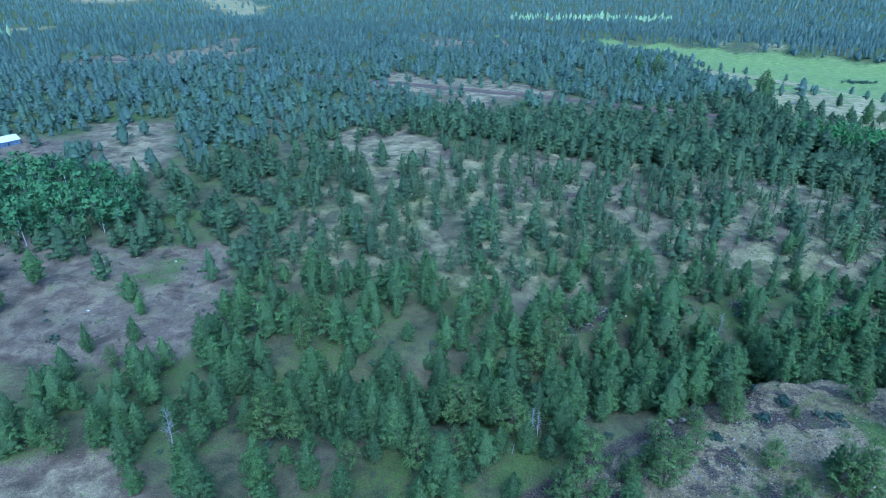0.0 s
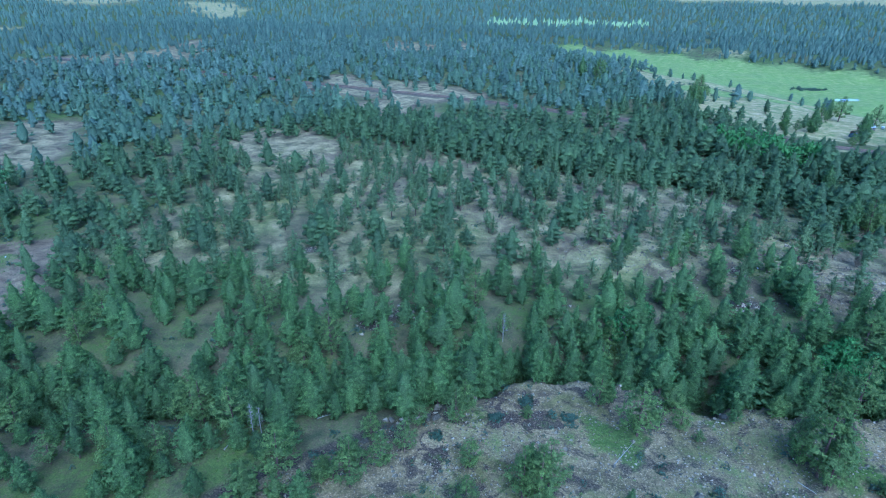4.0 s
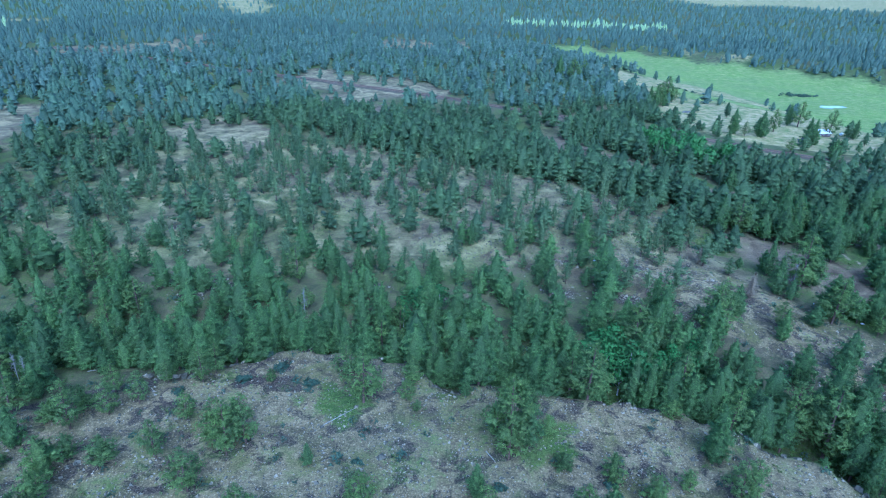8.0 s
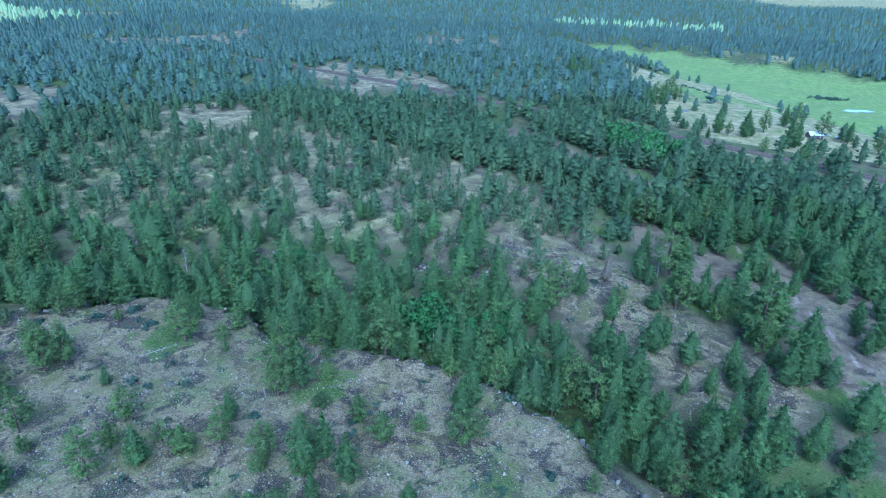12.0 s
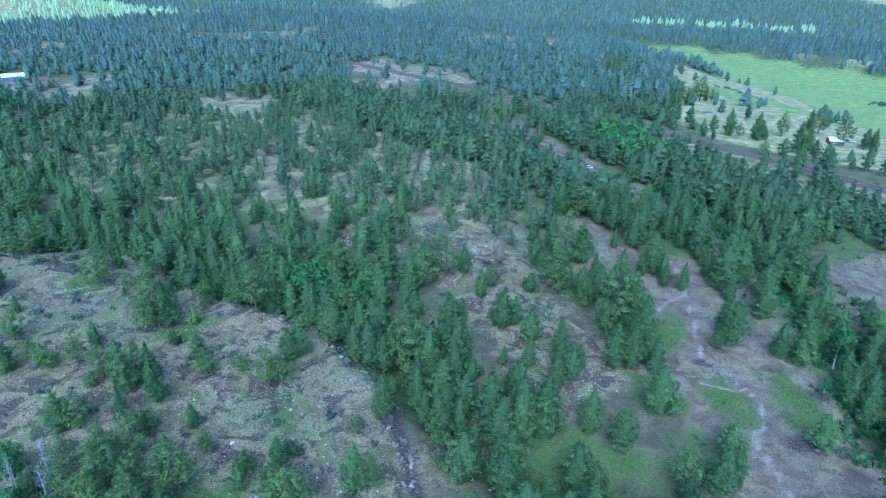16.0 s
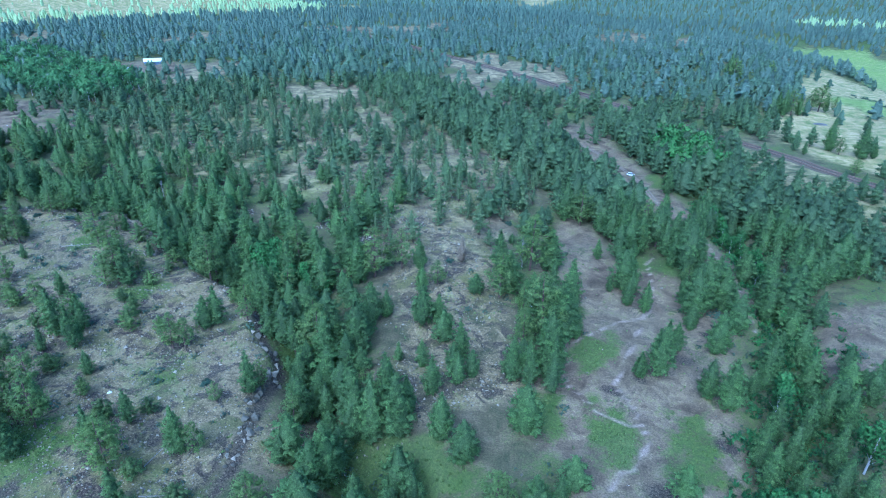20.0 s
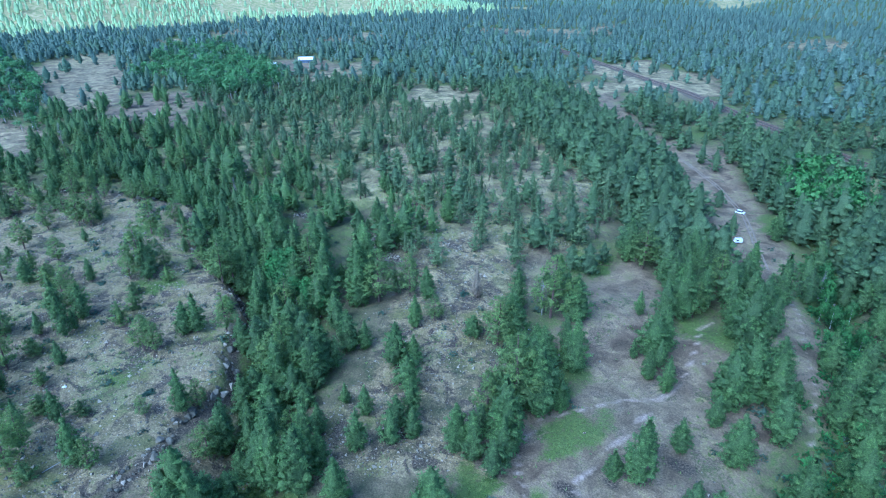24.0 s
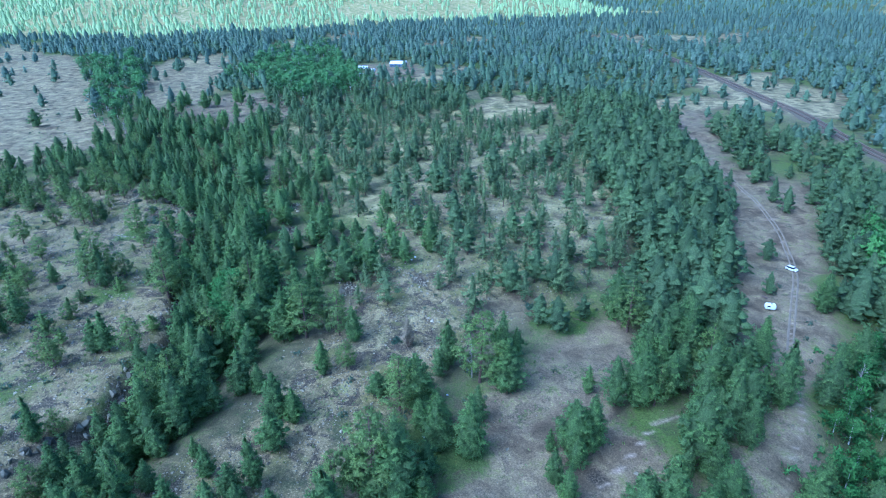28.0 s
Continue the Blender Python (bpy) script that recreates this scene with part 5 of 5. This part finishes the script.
def log(ax, ay, bx, by, r, mat=DEAD, name="fallen_log", label="bleached fallen log on stony ground"):
    """A tapered trunk lying on the ground, with stubs of limbs."""
    rng = np.random.RandomState(int(ax * 7 + by * 3) % 1000)
    za, zb = float(height(ax, ay)) + r * 0.8, float(height(bx, by)) + r * 0.6
    bm = bmesh.new()
    d = Vector((bx - ax, by - ay, zb - za))
    m = Matrix.Translation(((ax + bx) / 2, (ay + by) / 2, (za + zb) / 2)) @ d.to_track_quat("Z", "Y").to_matrix().to_4x4()
    bmesh.ops.create_cone(bm, cap_ends=True, segments=8, radius1=r, radius2=r * 0.4, depth=d.length, matrix=m)
    for _ in range(6):
        k = rng.uniform(0.35, 0.95)
        p = Vector((ax, ay, za)).lerp(Vector((bx, by, zb)), k)
        tip = Vector((rng.uniform(-1, 1), rng.uniform(-1, 1), rng.uniform(0.1, 0.8))) * rng.uniform(0.5, 1.3)
        bmesh.ops.create_cone(bm, cap_ends=True, segments=4, radius1=r * 0.25, radius2=r * 0.08, depth=tip.length,
                              matrix=Matrix.Translation(p + tip / 2) @ tip.to_track_quat("Z", "Y").to_matrix().to_4x4())
    me = bpy.data.meshes.new(name)
    bm.to_mesh(me)
    bm.free()
    me.materials.append(mat)
    return tagged(new(name, me), label, "log")


log(107, 107, 113.5, 114.5, 0.13)
log(236.5, 64.5, 234, 71.5, 0.11)
log(244, 59, 248.5, 62.5, 0.11)
log(298, 290, 305, 282, 0.22, DEAD, "fallen_log", "bleached dead trunk lying in the green ravine")
log(303, 292, 309, 284, 0.18, DEAD, "fallen_log", "bleached dead trunk lying in the green ravine")
log(300, 284, 306, 290, 0.16, DEAD, "fallen_log", "bleached dead trunk lying in the green ravine")
log(16.6, 110.4, 17.5, 114, 0.15)
log(-4, 92, 4.7, 95.4, 0.12)
log(146.8, 103, 149.2, 99.6, 0.12)
log(35.8, 123.6, 38.5, 126.5, 0.14)
log(238, 240, 245, 245, 0.16, BARK, "fallen_log", "dark fallen log in thin yellow grass")
log(176, 233, 196, 240, 0.18, BARK, "fallen_log", "dark fallen log among grey stones")

SNAG = [soup("snag", snag(s), DEAD) for s in (1, 2, 3)]
for _i, (_x, _y, _h) in enumerate([(255, 199, 12), (180, 48, 12), (184, 44, 11), (176, 43, 10), (21.8, 116, 9), (23.5, 117, 8), (86, 162, 10), (-62, 109, 13), (299, 292, 9), (306, 296, 8)]):
    _s = tagged(new("dead_tree", SNAG[_i % 3]), "bare bleached grey dead tree with fine twigs", "dead tree", "dead trees")
    _s.matrix_basis = pose(_x, _y, float(height(_x, _y)), 0, 0, _i * 77) @ Matrix.Diagonal((_h, _h, _h, 1))
for _i, (_x, _y, _r) in enumerate([(99.4, 123, 4.2), (81, 122.5, 4.4), (89.6, 129, 4.8), (66.5, 115.7, 4.0), (118, 96, 3.0), (150, 92, 3.2), (174, 96, 3.0), (222, 90, 3.4), (232, 186, 3.6), (230, 232, 3.8)]):
    _tr, _to = bush_form(20 + _i, 90, 4)
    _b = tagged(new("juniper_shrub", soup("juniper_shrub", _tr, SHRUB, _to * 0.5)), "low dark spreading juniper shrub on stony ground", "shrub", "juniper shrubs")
    _b.matrix_basis = pose(_x, _y, float(height(_x, _y)) - 0.05, 0, 0, _i * 40) @ Matrix.Diagonal((_r, _r * 0.8, _r * 0.6, 1))
_tr, _to = bush_form(41, 120, 4)
_b = tagged(new("brush_pile", soup("brush_pile", _tr, GREY_WOOD, _to)), "dark pile of cut brush on dry grass", "brush pile")
_b.matrix_basis = pose(311, 547, float(height(311, 547)), 0, 0, 20) @ Matrix.Diagonal((9, 4, 2.6, 1))
_t, _c, _tone, _nor = PINES["slim"][1]
for _x, _y, _h in [(236, 188, 11), (226, 214, 8)]:
    _r = thing("dying_pine", (("trunk", FIRST["slim", 1][0]), ("crown", soup("crown", _c, RUSTY, _tone, _nor))), "small dying pine with rusty brown needles", "pine tree")
    _r.matrix_basis = pose(_x, _y, float(height(_x, _y)), 0, 0, 40) @ Matrix.Diagonal((_h, _h, _h, 1))

for _i, (_x, _y, _r) in enumerate([(270, 179, 1.1), (259, 190, 0.6), (273, 185, 0.6), (184, 211, 0.9), (185.5, 209, 0.8), (206, 73, 0.9), (-103, 212, 0.8), (-118, 176, 0.8)]):
    bm = bmesh.new()
    bmesh.ops.create_icosphere(bm, subdivisions=2, radius=0.5)
    for _v in bm.verts:
        _v.co *= 1 + 0.35 * noise.noise(_v.co * 2.3 + Vector((_i * 3.1, 0, 0)))
        _v.co.z *= 0.6
    _me = bpy.data.meshes.new("pale_boulder")
    bm.to_mesh(_me)
    bm.free()
    _me.materials.append(PALE_ROCK)
    _b = tagged(new("pale_boulder", _me), "pale whitish boulder lying in grass", "boulder", "pale boulders")
    _b.matrix_basis = pose(_x, _y, float(height(_x, _y)) + 0.15 * _r, 0, 0, _i * 50) @ Matrix.Diagonal((_r * 1.3, _r * 0.8, _r, 1))


# ---------------------------------------------------------------- the railway
def curve_points(line, step):
    """Evenly spaced places along a rounded line through the points: x, y and the way's direction."""
    p = [Vector((x, y, 0)) for x, y in line]
    p = [p[0] * 2 - p[1]] + p + [p[-1] * 2 - p[-2]]
    out = []
    for a, b, c, d in zip(p, p[1:], p[2:], p[3:]):
        n = max(2, int((c - b).length / step))
        for i in range(n):
            t = i / n
            out.append(0.5 * (2 * b + (c - a) * t + (2 * a - 5 * b + 4 * c - d) * t * t + (3 * b - a - 3 * c + d) * t ** 3))
    return out


def ribbon(name, pts, section, mat, lift, span=0):
    """A section of (across, up) swept along pts on the ground."""
    verts, faces, n = [], [], len(section)
    zs = [float(z) for z in height([p.x for p in pts], [p.y for p in pts])]
    for i, p in enumerate(pts):
        d = (pts[min(i + 1, len(pts) - 1)] - pts[max(i - 1, 0)]).normalized()
        z = sum(zs[max(0, i - span):i + span + 1]) / len(zs[max(0, i - span):i + span + 1])
        verts += [(p.x + d.y * a, p.y - d.x * a, z + lift + u) for a, u in section]
    for i in range(len(pts) - 1):
        for k in range(n - 1):
            faces.append((i * n + k, i * n + k + 1, i * n + n + k + 1, i * n + n + k))
    return new_mesh(name, verts, faces, mat)


def build_railway():
    top = tagged(new("railway"), "double track railway on a bed of grey gravel", "railway", kind="structure")
    pts = curve_points(RAIL_LINE, 6.0)
    new("ballast_bed", ribbon("ballast_bed", pts, [(-6.4, -0.9), (-4.6, 0.45), (4.6, 0.45), (6.4, -0.9)], BALLAST, 0.1, 3)).parent = top
    for mid in (-2.3, 2.3):
        for g in (-0.72, 0.72):
            c = mid + g
            new("rail", ribbon("rail", pts, [(c - 0.08, 0.6), (c - 0.08, 0.85), (c + 0.08, 0.85), (c + 0.08, 0.6)], STEEL, 0.1, 3)).parent = top
    fine = curve_points(RAIL_LINE, 0.75)
    zs = height([p.x for p in fine], [p.y for p in fine])
    zs = np.convolve(np.pad(zs, 24, mode="edge"), np.ones(49) / 49, "valid")
    bits = []
    for i in range(1, len(fine) - 1):
        p, d = fine[i], (fine[i + 1] - fine[i - 1]).normalized()
        if not (-260 < p.x < 400):
            continue
        s = Vector((d.y, -d.x, 0))
        for mid in (-2.3, 2.3):
            c = p + s * mid
            q = [np.array((c + s * a + d * b).to_tuple()) for a, b in ((-1.35, -0.17), (1.35, -0.17), (1.35, 0.17), (-1.35, 0.17))]
            for v in q:
                v[2] = zs[i] + 0.72
            low = [v - (0, 0, 0.25) for v in q]
            bits += [(q[0], q[1], q[2]), (q[0], q[2], q[3]), (low[0], low[1], q[1]), (low[0], q[1], q[0]), (low[2], low[3], q[3]), (low[2], q[3], q[2])]
    ob = new("sleepers", soup("sleepers", np.array(bits), SLEEPER))
    tagged(ob, kind="stuff").parent = top


build_railway()


def build_tracks():
    """The wheel ruts of the dirt tracks."""
    for line, label in ((CAMP_ROAD[4:], "dusty two-rut dirt track past the camp"),):
        top = tagged(new("dirt_track"), label, "track", kind="structure")
        pts = curve_points(line, 1.7)
        for mid in (-0.75, 0.75):
            new("wheel_rut", ribbon("wheel_rut", pts, [(mid - 0.34, -0.26), (mid - 0.14, 0.0), (mid + 0.14, 0.0), (mid + 0.34, -0.26)], RUT, 0.22, 2)).parent = top


RUT = plain("rut_dust", (0.165, 0.130, 0.082), (0.270, 0.212, 0.140), 0.35, 0.97)
build_tracks()


# ---------------------------------------------------------------- buildings and vehicles
def box_mesh(name, size, mat, bevel=0.0, taper=0.0, at=(0, 0, 0)):
    """A block of a size whose base stands at at; taper draws the top in."""
    bm = bmesh.new()
    bmesh.ops.create_cube(bm, size=1.0)
    for v in bm.verts:
        k = 1 - taper if v.co.z > 0 else 1
        v.co = Vector((v.co.x * size[0] * k + at[0], v.co.y * size[1] * k + at[1], (v.co.z + 0.5) * size[2] + at[2]))
    if bevel:
        bmesh.ops.bevel(bm, geom=bm.edges[:], offset=bevel, segments=2, affect="EDGES")
    me = bpy.data.meshes.new(name)
    bm.to_mesh(me)
    bm.free()
    me.materials.append(mat)
    return me


def part(name, me, parent, label=""):
    ob = new(name, me)
    ob.parent = parent
    return tagged(ob, label)


def gable_walls(length, width, eaves, ridge, mat):
    bm = bmesh.new()
    x, y = length / 2, width / 2
    a = [bm.verts.new(c) for c in ((-x, -y, 0), (x, -y, 0), (x, y, 0), (-x, y, 0), (-x, -y, eaves), (x, -y, eaves), (x, y, eaves), (-x, y, eaves), (-x, 0, ridge), (x, 0, ridge))]
    for f in ((0, 1, 5, 4), (2, 3, 7, 6), (1, 2, 6, 9, 5), (3, 0, 4, 8, 7), (3, 2, 1, 0), (4, 5, 9, 8), (6, 7, 8, 9)):
        bm.faces.new([a[i] for i in f])
    me = bpy.data.meshes.new("walls")
    bm.to_mesh(me)
    bm.free()
    me.materials.append(mat)
    return me


def roof_slab(length, run, drop, side, eaves_over, mat, ridge, ribs=0):
    """One slope of a gable roof, with standing seams."""
    bm = bmesh.new()
    x, thick = length / 2 + eaves_over, 0.14
    c = [(-x, 0, ridge), (x, 0, ridge), (x, side * run, ridge - drop), (-x, side * run, ridge - drop)]
    lo = [bm.verts.new(p) for p in c]
    hi = [bm.verts.new((p[0], p[1], p[2] + thick)) for p in c]
    bm.faces.new(hi)
    bm.faces.new(lo[::-1])
    for i in range(4):
        j = (i + 1) % 4
        bm.faces.new((lo[i], lo[j], hi[j], hi[i]))
    for k in range(ribs):
        px = -x + (k + 0.5) * 2 * x / ribs
        for q in ((px - 0.03, px + 0.03),):
            v = [bm.verts.new((a, b * side * run, ridge - b * drop + thick + h)) for a, b, h in ((q[0], 0, 0.06), (q[1], 0, 0.06), (q[1], 1, 0.06), (q[0], 1, 0.06), (q[0], 0, 0), (q[1], 0, 0), (q[1], 1, 0), (q[0], 1, 0))]
            for f in ((0, 1, 2, 3), (0, 3, 7, 4), (1, 5, 6, 2)):
                bm.faces.new([v[i] for i in f])
    bmesh.ops.recalc_face_normals(bm, faces=bm.faces[:])
    me = bpy.data.meshes.new("roof")
    bm.to_mesh(me)
    bm.free()
    me.materials.append(mat)
    return me


def house(name, label, x, y, turn, length, width, eaves, ridge, wall_mat, roof_mat):
    top = tagged(new(name), label, "house")
    top.matrix_basis = pose(x, y, float(height(x, y)) - 0.1, 0, 0, turn)
    part("walls", gable_walls(length, width, eaves, ridge, wall_mat), top)
    run = width / 2 + 0.5
    for side in (-1, 1):
        part("roof_slope", roof_slab(length, run, (ridge - eaves) * run / (width / 2), side, 0.5, roof_mat, ridge + 0.02, 16), top)
    part("door", box_mesh("door", (1.0, 0.08, 2.05), DARK_TRIM, 0.0, 0.0, (length * 0.1, -width / 2 - 0.02, 0.1)), top, "dark door")
    for k in (-0.32, -0.12, 0.34):
        w = part("window", box_mesh("window", (1.3, 0.1, 1.1), WHITE_PAINT, 0.0, 0.0, (length * k, -width / 2 - 0.02, 1.0)), top, "white framed window")
        part("pane", box_mesh("pane", (1.1, 0.1, 0.9), DARK_GLASS, 0.0, 0.0, (length * k, -width / 2 - 0.045, 1.1)), w)
    return top


house("cabin", "brown wooden cabin with a white metal roof beside pines", 394, 479, 12, 9.5, 7.0, 2.8, 4.8, BROWN_WOOD, WHITE_METAL)
house("shed", "small shed with a faded red roof on dry grass", 377, 464, 20, 6.0, 4.5, 2.2, 3.4, BROWN_WOOD, RED_PAINT)
house("shed", "small shed with blue walls and blue roof", 371, 457, 25, 5.0, 4.0, 2.1, 3.0, BLUE_PAINT, BLUE_PAINT)
house("house", "blue house with a white metal roof among trees", -276, 374, 58, 17, 9.0, 3.4, 5.8, BLUE_PAINT, WHITE_METAL)
house("mobile_home", "long white mobile home beside the house", -284, 334, 60, 14, 4.5, 2.6, 3.4, WHITE_PAINT, WHITE_METAL)
house("mobile_home", "short white mobile home among trees", -262, 338, 50, 8, 4.0, 2.5, 3.2, WHITE_PAINT, WHITE_METAL)
house("garage", "white garage beside the broadleaf grove", -240, 318, 40, 7, 5.0, 2.5, 3.5, WHITE_PAINT, WHITE_METAL)
house("barn", "far pale barn at the forest edge", -520, 330, 30, 18, 10, 4.0, 7.0, WHITE_PAINT, WHITE_METAL)


def wheel(parent, x, y, r, wide):
    bm = bmesh.new()
    turn = Matrix.Translation((x, y, r)) @ Matrix.Rotation(math.pi / 2, 4, "X")
    bmesh.ops.create_cone(bm, cap_ends=True, segments=14, radius1=r, radius2=r, depth=wide, matrix=turn)
    me = bpy.data.meshes.new("tyre")
    bm.to_mesh(me)
    bm.free()
    me.materials.append(RUBBER)
    tyre = part("wheel", me, parent, "black rubber tyre")
    bm = bmesh.new()
    bmesh.ops.create_cone(bm, cap_ends=True, segments=10, radius1=r * 0.6, radius2=r * 0.6, depth=wide + 0.04, matrix=turn)
    me = bpy.data.meshes.new("rim")
    bm.to_mesh(me)
    bm.free()
    me.materials.append(STEEL)
    part("rim", me, tyre, "grey metal rim")


def car(x, y, turn, label, paint=WHITE_PAINT):
    top = tagged(new("car"), label, "car")
    top.matrix_basis = pose(x, y, float(height(x, y)), 0, 0, turn)
    part("body", box_mesh("body", (4.1, 1.7, 0.68), paint, 0.16, 0.03, (0, 0, 0.35)), top)
    part("cabin", box_mesh("cabin", (2.7, 1.54, 0.60), DARK_GLASS, 0.08, 0.17, (-0.3, 0, 0.99)), top, "dark glass cabin")
    part("roof", box_mesh("roof", (2.1, 1.32, 0.09), paint, 0.03, 0.0, (-0.3, 0, 1.56)), top)
    part("bonnet", box_mesh("bonnet", (1.1, 1.48, 0.07), paint, 0.03, 0.0, (1.4, 0, 1.0)), top)
    part("bumper", box_mesh("bumper", (0.25, 1.65, 0.3), DARK_TRIM, 0.05, 0.0, (2.05, 0, 0.35)), top, "dark bumper")
    part("bumper", box_mesh("bumper", (0.25, 1.65, 0.3), DARK_TRIM, 0.05, 0.0, (-2.05, 0, 0.35)), top, "dark bumper")
    for s in (-1, 1):
        part("headlight", box_mesh("headlight", (0.12, 0.36, 0.16), STEEL, 0.03, 0.0, (2.02, s * 0.6, 0.72)), top, "clear headlight")
        part("tail_light", box_mesh("tail_light", (0.1, 0.26, 0.28), RED_PAINT, 0.02, 0.0, (-2.03, s * 0.68, 0.70)), top, "red tail light")
        for wx in (-1.25, 1.25):
            wheel(top, wx, s * 0.79, 0.34, 0.22)
    return top


def camper(x, y, turn, label):
    top = tagged(new("camper_trailer"), label, "trailer")
    top.matrix_basis = pose(x, y, float(height(x, y)), 0, 0, turn)
    part("body", box_mesh("body", (3.2, 2.0, 1.6), WHITE_PAINT, 0.25, 0.05, (0, 0, 0.5)), top)
    part("roof_vent", box_mesh("roof_vent", (0.5, 0.5, 0.14), DARK_TRIM, 0.04, 0.1, (0.3, 0, 2.09)), top, "dark roof vent")
    part("door", box_mesh("door", (0.62, 0.06, 1.45), WHITE_METAL, 0.0, 0.0, (0.7, -0.98, 0.62)), top)
    for px, s in ((-0.6, -0.97), (-0.4, 0.97)):
        part("window", box_mesh("window", (0.95, 0.06, 0.5), DARK_GLASS, 0.0, 0.0, (px, s, 1.35)), top, "dark window")
    part("drawbar", box_mesh("drawbar", (1.3, 0.16, 0.12), DARK_TRIM, 0.0, 0.4, (2.1, 0, 0.45)), top, "dark steel drawbar")
    for s in (-1, 1):
        wheel(top, -0.2, s * 0.92, 0.33, 0.2)
    return top


car(247, 331, 12, "white hatchback car parked on the dirt track")
camper(262.5, 302, 50, "small white camper trailer parked beside the track")
car(407, 493, 15, "white car parked beside the cabin under pines")
camper(413, 488, 50, "white trailer parked beside the cabin")


def camp_table():
    rng = np.random.RandomState(3)
    top = tagged(new("camp_table"), "dark wooden camp table beside the trailer", "table")
    top.matrix_basis = pose(257, 306, float(height(257, 306)), 0, 0, 15)
    part("tabletop", box_mesh("tabletop", (1.8, 0.8, 0.06), BROWN_WOOD, 0.0, 0.0, (0, 0, 0.7)), top)
    for sx in (-0.75, 0.75):
        for sy in (-0.3, 0.3):
            part("leg", box_mesh("leg", (0.08, 0.08, 0.7), BROWN_WOOD, 0.0, 0.0, (sx, sy, 0)), top)


camp_table()

# the meadow: a shallow pool and a dark willow clump
_pool = [(484, 675), (490, 683), (498, 682), (507, 686), (515, 680), (506, 673), (499, 674), (494, 669), (487, 670)]
_z = float(np.max(height([p[0] for p in _pool], [p[1] for p in _pool]))) + 0.12
# The whitish base colour paints in the sky that the water mirrors.
WATER = plain("sky_white_water", (0.55, 0.56, 0.54), (0.75, 0.75, 0.72), 0.3, 0.15)
_me = bpy.data.meshes.new("pool_water")
_me.from_pydata([(x, y, _z) for x, y in _pool], [], [tuple(range(len(_pool)))])
_me.materials.append(WATER)
tagged(new("pool_water", _me), "shallow pool in the green meadow, whitened for mirrored sky", "water", kind="structure")
_rng = np.random.RandomState(4)
_k = _rng.uniform(0, 1, 30)
_X = np.concatenate([492 + _rng.normal(0, 9, 40), 320 + 38 * _k + _rng.normal(0, 1.5, 30)])
_Y = np.concatenate([741 + _rng.normal(0, 3.5, 40), 695 - 50 * _k + _rng.normal(0, 1.5, 30)])
_bf = [bush_form(s) for s in (7, 8)]
strew("willow_clump", _rng, _X, _Y, np.concatenate([_rng.uniform(3.5, 6.5, 40), _rng.uniform(2.0, 4.0, 30)]), [b[0] for b in _bf], SHRUB, "dark willow bushes in the green meadow", "shrubs", [b[1] for b in _bf])
